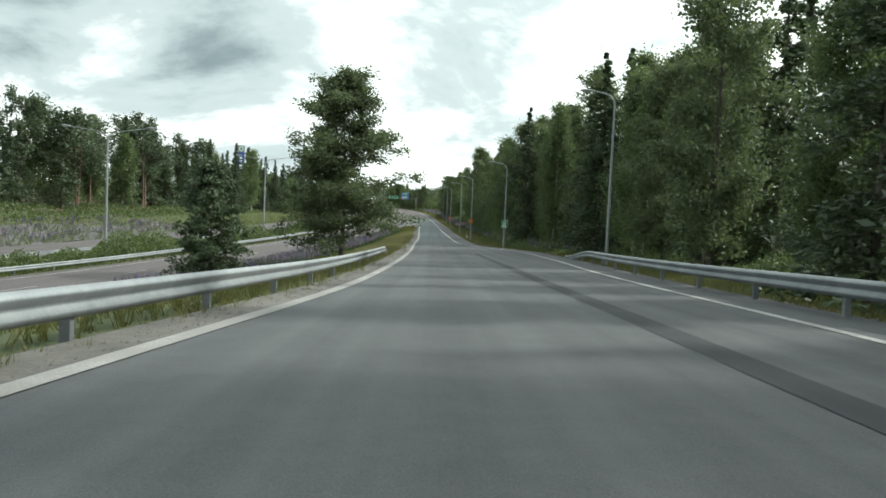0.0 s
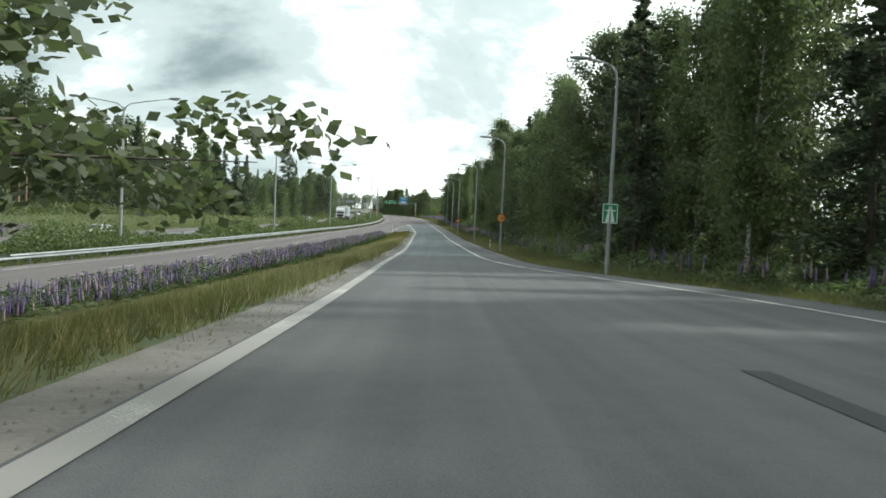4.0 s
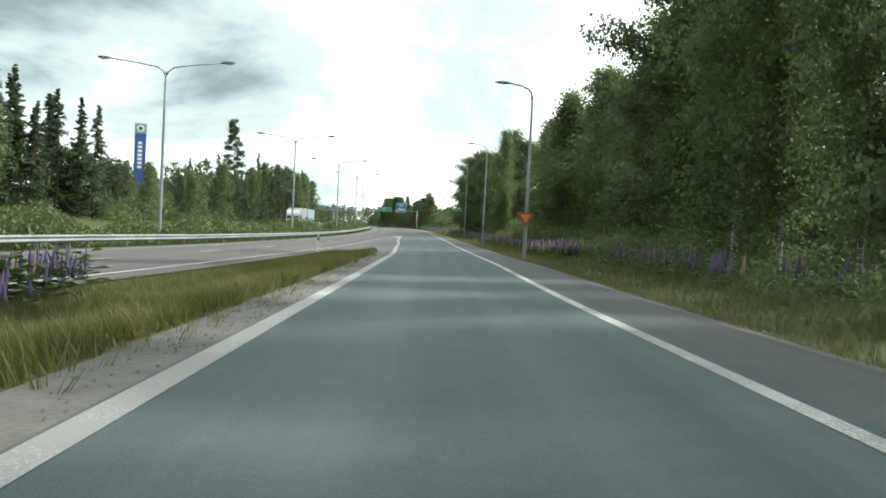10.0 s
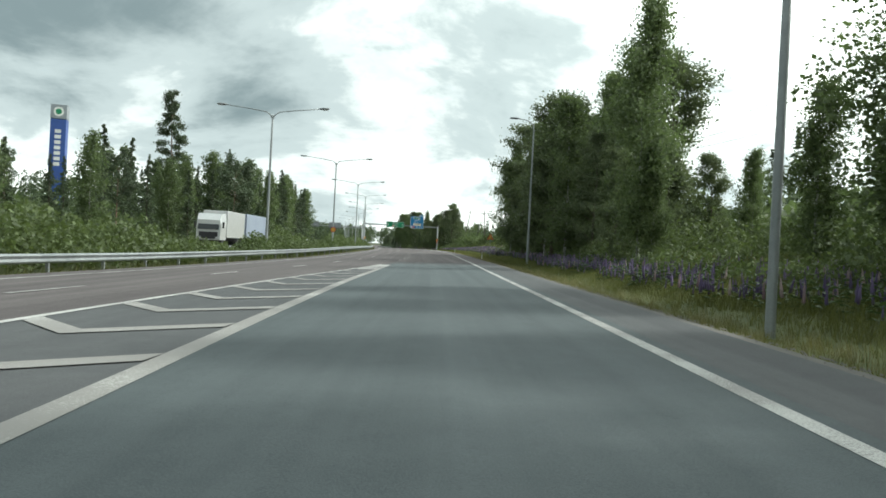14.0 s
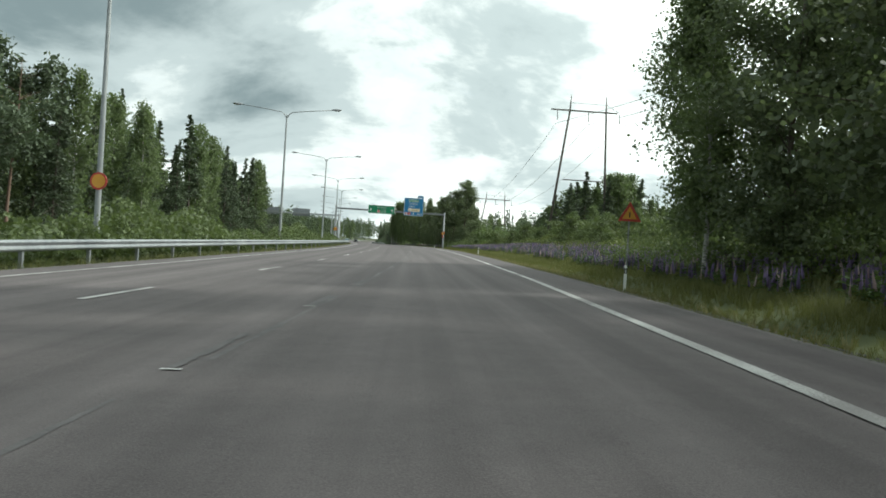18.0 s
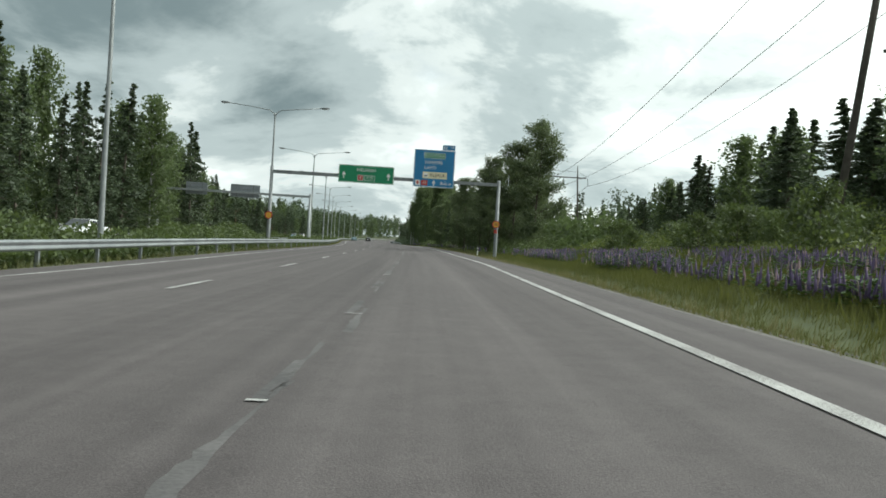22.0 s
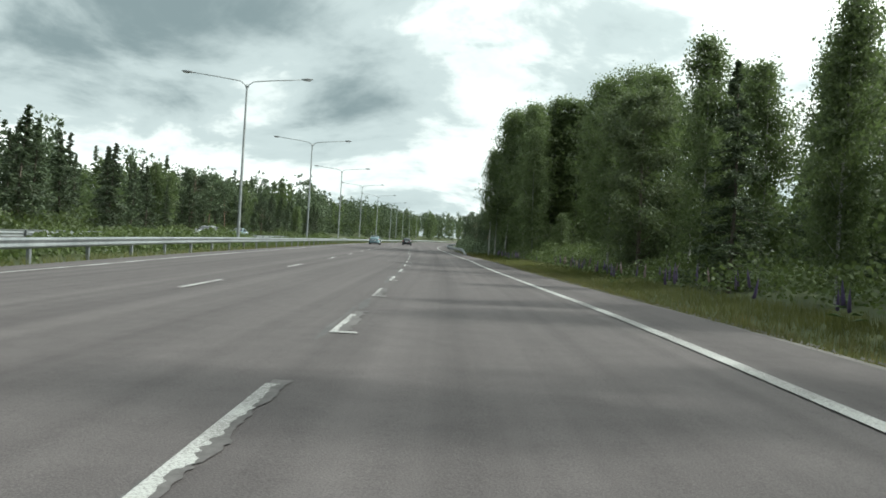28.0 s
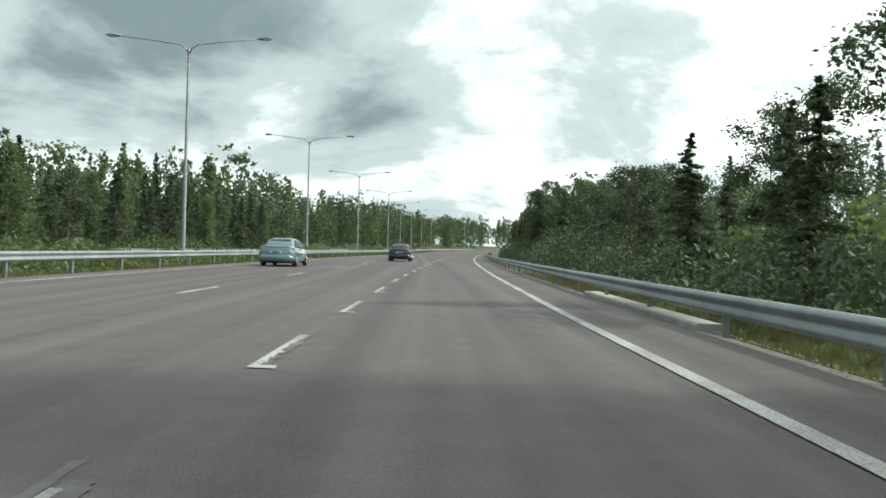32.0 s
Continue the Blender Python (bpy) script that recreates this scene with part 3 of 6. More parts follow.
for k in range(20):
    nose_bar(182.2 + 2.98 * k)
tagged(strip("nose_asphalt", 180, 250, off(main_right, -0.1), off(ramp_left, 0.1), nose_z, "asphalt_ramp", step=1, lift=0.0, cols=6),
       "grey asphalt of the nose under the hatching", "road", kind="structure")
tip = [(float(main_right(y)) - 0.08, float(ramp_left(y)) + 0.12, y) for y in (240, 243, 246, 249)]
tv, tf = [], []
for a, b, y in tip:
    tv += [(a, y, float(slip_z(a, y)) + 0.021), (b, y, float(slip_z(b, y)) + 0.021)]
mesh_object("bar", tv, [(2 * i, 2 * i + 1, 2 * i + 3, 2 * i + 2) for i in range(3)], "paint", nose)

# broken lines
lane_dashes = empty("lane_line", Matrix(), "broken white lane line of the motorway", "road marking", kind="structure")
for k in range(85):
    y = 7.6 + 11.69 * k
    strip("dash", y, y + 3.0, off(lane_line, -0.07), off(lane_line, 0.07), main_z, "paint", lane_dashes, 1.5, 0.014)
block_dashes = empty("joining_line", Matrix(), "worn white broken line beside the joining lane", "road marking", kind="structure")
crack_rnd = random.Random(14)


def ragged(y, seed):
    """An uneven edge: 0 to 1, changing every few centimetres."""
    q = np.floor(np.asarray(y) / 0.07) * 12.9898 + seed * 78.233
    return np.mod(np.abs(np.sin(q)) * 43758.5453, 1.0)


def crack_edge(side, wide, jag, sign, seed):
    return lambda y: ramp_left(y) + side + sign * (0.012 + wide * np.abs(np.sin(y * 1.7 * jag + seed) * np.sin(y * 0.53 + seed)) * (0.35 + 0.65 * ragged(y, seed)))


crack_y, crack_n = 250.0, 0
while crack_y < 690:
    seg = crack_rnd.uniform(1.5, 8.0)
    wide, side = crack_rnd.uniform(0.02, 0.13), crack_rnd.uniform(-0.08, 0.12)
    jag = crack_rnd.uniform(0.3, 0.9)
    crack_n += 1
    tagged(strip("worn_joint", crack_y, crack_y + seg, crack_edge(side, wide, jag, -1, crack_n), crack_edge(side, wide, jag, 1, crack_n + 0.5), slip_z, "crack", step=0.12, lift=0.007, cols=2),
           "frayed crack in the asphalt along the lane joint", "road patch", kind="structure")
    crack_y += seg + crack_rnd.uniform(-0.5, 5.0)


def block_left(y):
    return ramp_left(y) + np.interp(y, [264, 400, 480], [-0.17, -0.12, 0.05])


rnd = random.Random(4)
for k in range(72):
    y = 264.3 + 6.014 * k
    fresh = y > 440 or y < 277
    long = rnd.uniform(2.6, 3.0) if fresh else rnd.uniform(1.2, 2.8)
    broad = rnd.uniform(0.20, 0.28) if y > 440 else rnd.uniform(0.13, 0.22)
    part_w = rnd.uniform(0.07, 0.11) if fresh else 0.03
    strip("worn_block", y + 0.05, y + long, off(block_left, 0.02), lambda q: block_left(q) + broad * (0.62 + 0.16 * np.sin(q * 7.1 + k) * np.sin(q * 3.3) + 0.22 * ragged(q, k + 0.3)), slip_z, "paint_trace" if y > 440 else "crack", block_dashes, 0.05, 0.011)
    if fresh or rnd.random() < 0.06:
        fray = rnd.uniform(0.2, 0.9) if y > 440 else 0.35
        strip("dash", y, y + long * rnd.uniform(0.7, 1.0), block_left, lambda q: block_left(q) + part_w * (0.6 + 0.5 * ragged(q, k) + fray * ragged(q * 0.8, k + 0.7) ** 4 * ragged(q * 0.2, k + 0.1)), slip_z, "paint", block_dashes, 0.04, 0.013)
    strip("cross_dash", y, y + (rnd.uniform(0.09, 0.17) if fresh else 0.06), block_left, off(block_left, broad * rnd.uniform(0.95, 1.25)), slip_z, "paint", block_dashes, 0.05, 0.015)

# ------------------------------------------------------------------ guard rails
W_BEAM = [(0.00, -0.155), (-0.02, -0.150), (-0.075, -0.105), (-0.08, -0.075), (-0.03, -0.02), (-0.022, 0.0), (-0.03, 0.02), (-0.08, 0.075), (-0.075, 0.105), (-0.02, 0.150), (0.0, 0.155),
          (0.012, 0.150), (-0.062, 0.100), (-0.066, 0.078), (-0.016, 0.02), (-0.010, 0.0), (-0.016, -0.02), (-0.066, -0.078), (-0.062, -0.10), (0.012, -0.150), (0.0, -0.155)]


def rail_post():
    bm = bmesh.new()
    bm_box(bm, (0.012, 0.10, 1.0), (-0.045, 0, 0.0))
    bm_box(bm, (0.10, 0.010, 1.0), (0.0, -0.045, 0.0))
    bm_box(bm, (0.012, 0.10, 1.0), (0.045, 0, 0.0))
    me = bpy.data.meshes.new("post")
    bm.to_mesh(me)
    bm.free()
    me.materials.append(M["steel_post"])
    return me


POST = rail_post()


def guard_rail(y0, y1, at, height, faces_left, top, spacing, label, ends=""):
    """A W-beam rail on steel posts; faces_left: its ribs look to smaller x."""
    g = empty("guard_rail", Matrix(), label, "guard rail")
    s = 1 if faces_left else -1
    def z(x, y):
        drop = 0
        if "start" in ends:
            drop = drop + 0.42 * (1 - smoothstep(y0, y0 + 7, y))
        if "end" in ends:
            drop = drop + 0.25 * smoothstep(y1 - 3, y1, y)
        return height(x, y) + (top(y) if callable(top) else top) - 0.155 - drop
    sweep("beam", [(du * s, dz) for du, dz in W_BEAM], y0, y1, at, z, "steel", g, 1.0)
    y = y0 + 0.8
    while y < y1:
        px = float(at(y)) + 0.055 * s
        p = new("post", POST)
        p.parent = g
        p.matrix_world = pose(px, y, float(z(px, y)) - 0.36)
        y += spacing
    return g


guard_rail(-38.8, 47.8, lambda y: ramp_left(y) + np.interp(y, [8, 20, 45], [-0.87, -1.0, -1.15]), slip_z, False, 0.52, 3.8, "galvanised steel guard rail between slip road and grass strip", "end")
guard_rail(-40, 53.0, lambda y: ramp_right(y) + np.interp(y, [0, 20, 34, 44, 53], [1.2, 1.15, 1.25, 1.45, 1.7]), slip_z, True, lambda y: 0.63 - 0.5 * smoothstep(41.0, 53.0, y), 4.0, "galvanised steel guard rail in front of the trees")
guard_rail(-40, 900, off(main_left, -1.75), main_z, False, lambda y: np.interp(y, [235, 300], [0.56, 0.70]), 4.0, "galvanised steel guard rail along the hedged median")
guard_rail(-40, 900, off(lamp_row, -4.0), ground, True, 0.80, 4.0, "galvanised steel guard rail facing the opposite carriageway")
guard_rail(563.5, 760, off(ramp_right, 1.8), slip_z, True, 0.54, 4.0, "galvanised steel guard rail below the wooded bank", "start")


M["concrete"] = speckled("concrete", (0.22, 0.21, 0.195), (0.40, 0.385, 0.36), 0.9, (0.4, 3.0, 30.0), 0.4)
kerb_y = np.arange(588.8, 598.1, 1.15)
kv, kf = [], []
for y in kerb_y:
    kx, kz = float(ramp_right(y)) + 1.62, float(slip_z(ramp_right(y) + 1.6, y))
    kv += [(kx, y, kz - 0.25), (kx, y, kz + 0.05), (kx + 0.03, y, kz + 0.075), (kx + 0.38, y, kz + 0.075), (kx + 0.40, y, kz - 0.25)]
for a in range(len(kerb_y) - 1):
    kf += [(5 * a + q, 5 * a + q + 1, 5 * a + q + 6, 5 * a + q + 5) for q in range(4)]
kf += [(4, 3, 2, 1, 0), tuple(5 * (len(kerb_y) - 1) + q for q in range(5))]
tagged(mesh_object("concrete_kerb", kv, kf, "concrete"), "pale concrete kerb under the guard rail", "kerb", kind="structure")


# ------------------------------------------------------------------ lamps
def double_lamp(span, tall):
    g = empty("street_lamp", Matrix(), "tall grey double-armed street lamp standing in the median", "street lamp", "median lamps")
    part("pole", tube([(0, 0, -1.2), (0, 0, 0), (0, 0, tall * 0.5), (0, 0, tall - 0.2), (0, 0, tall)], [0.13, 0.12, 0.095, 0.065, 0.06], 10), "pole", g, smooth=True)
    for s in (-1, 1):
        h = span / 2
        arm = [(0, 0, tall - 0.35), (s * 0.16, 0, tall - 0.02), (s * 0.5, 0, tall + 0.22), (s * h * 0.4, 0, tall + 0.40), (s * (h - 0.7), 0, tall + 0.62)]
        part("arm", tube(arm, [0.05, 0.045, 0.04, 0.036, 0.033], 8), "pole", g, smooth=True)
        head = bmesh.new()
        bmesh.ops.create_uvsphere(head, u_segments=12, v_segments=8, radius=0.5, matrix=Matrix.Translation((s * (h - 0.32), 0, tall + 0.66)) @ Matrix.Rotation(radians(-3 * s), 4, "Y") @ Matrix.Diagonal((0.92, 0.34, 0.19, 1)))
        hd = part("lamp_head", head, "lamp_head", g, smooth=True)
        lens = bmesh.new()
        bmesh.ops.create_uvsphere(lens, u_segments=12, v_segments=6, radius=0.5, matrix=Matrix.Translation((s * (h - 0.27), 0, tall + 0.60)) @ Matrix.Diagonal((0.6, 0.26, 0.14, 1)))
        part("lens", lens, "lens", hd, smooth=True)
    return g


def single_lamp(tall, reach):
    g = empty("street_lamp", Matrix(), "slim grey single-armed street lamp beside the slip road", "street lamp", "slip road lamps")
    part("pole", tube([(0, 0, -1.0), (0, 0, 0), (0, 0, tall * 0.5), (0, 0, tall - 0.6), (-0.05, 0, tall - 0.25), (-0.25, 0, tall)], [0.10, 0.095, 0.08, 0.055, 0.05, 0.045], 10), "pole", g, smooth=True)
    part("arm", tube([(-0.22, 0, tall - 0.03), (-0.6, 0, tall + 0.13), (-reach + 0.5, 0, tall + 0.22)], [0.042, 0.036, 0.032], 8), "pole", g, smooth=True)
    head = bmesh.new()
    bmesh.ops.create_uvsphere(head, u_segments=12, v_segments=8, radius=0.5, matrix=Matrix.Translation((-reach + 0.2, 0, tall + 0.24)) @ Matrix.Diagonal((0.85, 0.30, 0.17, 1)))
    part("lamp_head", head, "lamp_head", g, smooth=True)
    return g


LAMPS = [(-13, 8.0), (27, 8.0), (67, 8.0), (107, 8.0), (146.8, 8.0), (186.5, 8.2), (226.9, 8.4), (266.3, 8.6), (305.9, 8.9), (345.9, 9.1), (386.1, 9.2), (425.8, 9.3), (464.2, 9.4), (503.5, 9.5),
         (542.6, 9.6), (581.3, 9.4), (620, 9.4), (659.5, 9.4), (699.2, 9.4), (738.9, 9.4), (779, 9.4), (819, 9.4), (859, 9.4), (899, 9.4)]
LAMP_X = line(far([(-60, -53), (-13, -42), (27, -34), (67, -27), (107, -22.5), (146.8, -19.6), (186.5, -18.2), (226.9, -17.7), (266.3, -18.0), (305.9, -19.4), (345.9, -22.0), (386.1, -25.7),
                   (425.8, -30.6), (464.2, -36.0), (503.5, -42.9), (542.6, -50.5), (581.3, -57.8), (620, -64.9), (659.5, -71.4), (699.2, -77.1), (738.9, -82)]), 0.5)
LAMP_TOPS = line([(27, 4.2), (146.8, 4.5), (186.5, 4.7), (226.9, 4.9), (266.3, 5.5), (305.9, 6.0), (345.9, 6.4), (386, 6.7), (425.8, 6.9), (464, 7.2), (503, 7.3), (581, 7.5), (739, 7.4), (900, 7.6)], 1)
for y, span in LAMPS:
    x = float(LAMP_X(y))
    z = float(ground(x, y))
    tall = float(LAMP_TOPS(y)) - z
    lamp = double_lamp(span, tall)
    lamp.matrix_world = pose(x, y, z, 0, 0, float(np.degrees(np.arctan((lamp_row(y - 5) - lamp_row(y + 5)) / 10))))
SINGLES = [(9.5, 44.7, 9.4), (6.95, 81.7, 8.5), (4.85, 110.5, 8.5), (4.4, 144.9, 8.9), (3.26, 179.0, 8.9), (2.95, 217.7, 9.9), (2.4, 267.5, 11.3)]
for x, y, tall in SINGLES:
    lamp = single_lamp(tall, 1.75)
    lamp.matrix_world = pose(x, y, float(ground(x, y)), 0, 0, 2)


# ------------------------------------------------------------------ trees
def tree_arrays(kind, tall, seed, leaves, leaf_size):
    """Branch lines and leaf quads of one tree, standing at the origin."""
    r = np.random.RandomState(seed)
    limbs, centres = [], []
    lean = r.normal(0, 0.02, 2)
    trunk = lambda h: np.array([lean[0] * h + 0.012 * tall * math.sin(h / tall * 4 + seed), lean[1] * h, h])
    if kind == "lone":                                               # full crown that reaches down to the grass
        wide = 0.235 * tall
        for i in range(78):
            f = 0.09 + 0.89 * (i + r.rand()) / 78
            g = (f - 0.09) / 0.91
            a = r.rand() * 2 * math.pi
            reach = wide * 1.85 * (g + 0.30) ** 0.5 * (1.02 - g) ** 0.85 * r.uniform(0.55, 1.12) + 0.15
            a0 = trunk(f * tall)
            tip_ = a0 + np.array([math.cos(a) * reach, math.sin(a) * reach, reach * r.uniform(-0.25, 0.55)])
            tip_[2] = min(max(tip_[2], 0.9), tall)
            midp = (a0 + tip_) / 2 + np.array([0, 0, reach * 0.14])
            limbs.append((a0, midp, tip_))
            for q in np.linspace(0.25, 1.02, 7):
                c = a0 * (1 - q) ** 2 + 2 * midp * q * (1 - q) + tip_ * q * q
                centres.append((c + r.normal(0, 0.015 * tall, 3), 0.029 * tall))
    elif kind in ("birch", "aspen", "bush"):
        low = {"birch": 0.13 if seed < 100 else 0.30, "aspen": 0.05, "bush": 0.05}[kind]
        wide = {"birch": 0.105, "aspen": 0.15, "bush": 0.36}[kind] * tall
        n = {"birch": 44, "aspen": 46, "bush": 16}[kind]
        for i in range(n):
            f = low + (0.97 - low) * (i + r.rand()) / n
            a = r.rand() * 2 * math.pi
            g = (f - low) / (1 - low)
            reach = wide * (0.10 + 2.35 * (g + 0.14) ** 0.55 * max(1.02 - g, 0.0) ** (0.95 if kind == "birch" else 0.7)) * r.uniform(0.45, 1.3) * (1 + 0.25 * math.sin(a + seed) * math.sin(5 * g + seed))
            lift = reach * r.uniform(0.35, 0.9)
            a0 = trunk(f * tall)
            tip_ = a0 + np.array([math.cos(a) * reach, math.sin(a) * reach, lift if kind != "bush" else lift * 0.7])
            if tip_[2] > tall:
                tip_[2] = tall - r.rand() * 0.05 * tall
            midp = (a0 + tip_) / 2 + np.array([0, 0, reach * 0.12])
            limbs.append((a0, midp, tip_))
            for q in np.linspace(0.35, 1.05, 6):
                c = a0 * (1 - q) ** 2 + 2 * midp * q * (1 - q) + tip_ * q * q
                centres.append((c + r.normal(0, 0.06 * wide, 3), 0.040 * tall if kind != "bush" else 0.13 * tall))
                if kind == "birch" and r.rand() < 0.6:
                    centres.append((c + np.array([0, 0, -0.07 * tall]) + r.normal(0, 0.02 * tall, 3), 0.042 * tall))
    elif kind == "spruce":
        n = int(tall * 6.5)
        for i in range(n):
            f = 0.05 + 0.95 * (i + r.rand()) / n
            reach = (1 - f) ** 0.9 * tall * 0.19 * r.uniform(0.6, 1.15) + 0.05
            a = r.rand() * 2 * math.pi
            a0 = trunk(f * tall)
            tip_ = a0 + np.array([math.cos(a) * reach, math.sin(a) * reach, -reach * r.uniform(0.05, 0.5)])
            limbs.append((a0, (a0 + tip_) / 2 + np.array([0, 0, -0.03 * reach]), tip_))
            for q in np.linspace(0.25, 1.0, 4):
                if r.rand() < 0.75 + 0.2 * reach:
                    centres.append((a0 * (1 - q) + tip_ * q, 0.06 + 0.15 * reach))
    elif kind == "sparse":                                           # old, bare-stemmed conifer
        for i in range(70):
            f = 0.26 + 0.73 * (i + r.rand()) / 70
            reach = tall * 0.115 * (1.10 - f) / 0.6 * r.uniform(0.6, 1.2) + 0.35
            a = r.rand() * 2 * math.pi
            a0 = trunk(f * tall)
            tip_ = a0 + np.array([math.cos(a) * reach, math.sin(a) * reach, -reach * r.uniform(-0.1, 0.25)])
            limbs.append((a0, (a0 + tip_) / 2, tip_))
            for q in np.linspace(0.45, 1.0, 4):
                centres.append((a0 * (1 - q) + tip_ * q, 0.50))
    else:                                                            # pine
        n = 26
        for i in range(n):
            f = 0.42 + 0.55 * (i + r.rand()) / n
            g = (f - 0.42) / 0.55
            reach = tall * 0.20 * (0.45 + 0.9 * math.sin(math.pi * (0.2 + 0.72 * g))) * r.uniform(0.6, 1.1)
            a = r.rand() * 2 * math.pi
            a0 = trunk(f * tall)
            tip_ = a0 + np.array([math.cos(a) * reach, math.sin(a) * reach, reach * r.uniform(0.15, 0.6)])
            limbs.append((a0, (a0 + tip_) / 2, tip_))
            for q in np.linspace(0.55, 1.0, 4):
                centres.append((a0 * (1 - q) + tip_ * q + r.normal(0, 0.02 * tall, 3), 0.045 * tall))
    cs = np.array([c for c, s in centres])
    ss = np.array([s for c, s in centres])
    pick = r.randint(0, len(cs), leaves)
    pos = cs[pick] + r.normal(0, 0.62, (leaves, 3)) * ss[pick][:, None] * np.array([1, 1, 0.8])
    pos[:, 2] = np.maximum(pos[:, 2], 0.15)
    u = r.normal(0, 1, (leaves, 3))
    if kind == "spruce":
        u[:, 2] *= 0.4
    u /= np.linalg.norm(u, axis=1)[:, None]
    w = np.cross(u, r.normal(0, 1, (leaves, 3)))
    w /= np.linalg.norm(w, axis=1)[:, None]
    size = leaf_size * r.uniform(0.6, 1.3, leaves)[:, None]
    slim = {"spruce": 0.42, "pine": 0.5, "sparse": 0.42}.get(kind, 0.72)
    v = np.stack([pos - u * size, pos + w * size * slim - u * size * 0.1, pos + u * size, pos - w * size * slim + u * size * 0.1], 1).reshape(-1, 3)
    return trunk, limbs, v, np.arange(leaves * 4).reshape(-1, 4)


TREE_SKIN = {"lone": ("bark", "leaf_aspen"), "birch": ("bark_birch", "leaf_birch"), "aspen": ("bark", "leaf_aspen"), "bush": ("bark", "leaf_bush"), "spruce": ("bark", "needle_spruce"), "pine": ("bark_pine", "needle_pine"), "sparse": ("bark_pine", "needle_spruce"), "low_pine": ("bark", "needle_pine")}
TREE_WORDS = {"birch": "slender birch with pale bark and drooping green leaves", "aspen": "broad leafy deciduous tree with grey-green leaves", "bush": "bushy green willow shrub",
              "spruce": "dark green conical spruce", "pine": "pine with reddish upper trunk and tufted crown"}


def build_tree(kind, tall, seed, leaves, leaf_size, name=None, label=None, group="roadside trees", skin=None):
    trunk, limbs, lv, lf = tree_arrays(kind, tall, seed, leaves, leaf_size)
    bark, leaf = TREE_SKIN[skin or kind]
    g = empty(name or {"bush": "shrub"}.get(kind, kind + "_tree"), Matrix(), label or TREE_WORDS[kind], "shrub" if kind == "bush" else "tree", group)
    bm = bmesh.new()
    r0 = (0.006 if kind == "birch" else 0.0085) * tall + 0.015
    hs = [-0.4, 0.0, 0.15, 0.4, 0.7, 0.97]
    tube([trunk(max(h, 0) * tall) - (np.array([0, 0, 0.4]) if h < 0 else 0) for h in hs], [r0 * 1.3, r0 * 1.15, r0 * 0.9, r0 * 0.7, r0 * 0.4, r0 * 0.08], 8, bm)
    for a, b, c in limbs:
        r1 = r0 * 0.32 * (1 - 0.6 * a[2] / tall)
        tube([a, b, c], [r1, r1 * 0.6, r1 * 0.15], 4, bm, False)
    part("trunk", bm, bark, g, smooth=True)
    crown = mesh_object("crown", lv, lf, leaf, g)
    return g


# patterns to copy from, at the places of the first trees
NEAR = {}
for kind, seeds, tall, leaves, size in (("birch", (1, 2, 3, 19), 14.0, 19000, 0.088), ("aspen", (4, 5, 20), 13.0, 21000, 0.088), ("spruce", (6, 7, 21), 14.0, 11000, 0.135), ("pine", (8, 9), 13.0, 8000, 0.13), ("bush", (10, 11), 3.0, 1500, 0.10), ("high_birch", (101, 102), 15.0, 15000, 0.088), ("far_birch", (12, 13, 14), 14.0, 5200, 0.155), ("far_spruce", (15, 16, 22), 14.0, 5200, 0.185), ("far_pine", (17, 18), 13.0, 3600, 0.20)):
    NEAR[kind] = [tall, [(kind.split("_")[-1], tall, sd, leaves, size) for sd in seeds], []]
TREE_N = 0


def plant(kind, x, y, tall, wide=1.0, turn=None, seed=None):
    """One tree standing on the ground; later ones of a kind share the meshes of the first."""
    global TREE_N
    TREE_N += 1
    base, recipes, built = NEAR[kind]
    r = random.Random(TREE_N * 7 + 3)
    k = r.randrange(len(recipes)) if seed is None else seed % len(recipes)
    while len(built) <= k:
        built.append(None)
    s = tall / base
    m = pose(x, y, float(ground(x, y)) - 0.05, 0, 0, r.uniform(0, 360) if turn is None else turn)
    if built[k] is None:
        built[k] = build_tree(*recipes[k])
        ob = built[k]
        ob.matrix_basis = m
    else:
        ob = copy_thing(built[k], m)
    ob.scale = (s * wide, s * wide, s)
    return ob


def mix_kind(r, shares):
    k = r.random() * sum(shares.values())
    for kind, share in shares.items():
        k -= share
        if k <= 0:
            return kind
    return kind


def in_clearing(x, y):
    """The open strip in the left-hand woods, towards the advertising pillar."""
    return 215 < y < 368 and -1 - 89 * (y - 112) / 261 - 5 < x < -1.8 - 88 * (y - 195) / 178 + 5


def stand(y0, y1, x_of, depth, gap, shares, tall, seed, rows=2, wide=1.0):
    """A stand of trees along the road, in staggered rows away from it."""
    r = random.Random(seed)
    for row in range(rows):
        y = y0 + row * gap * 0.5
        while y < y1:
            kind = mix_kind(r, shares)
            h = tall(y) * r.uniform(0.78, 1.12) * (1.0 + 0.06 * row)
            px = float(x_of(y)) + (depth * row + r.uniform(-0.35, 0.35) * abs(depth)) 
            if kind == "bush":
                h = r.uniform(1.6, 3.4)
            if in_clearing(px, y):
                h = min(h, r.uniform(6.5, 9.0))
            plant(kind, px, y + r.uniform(-0.4, 0.4) * gap, h, wide * r.uniform(0.85, 1.2))
            y += gap * r.uniform(0.75, 1.3)


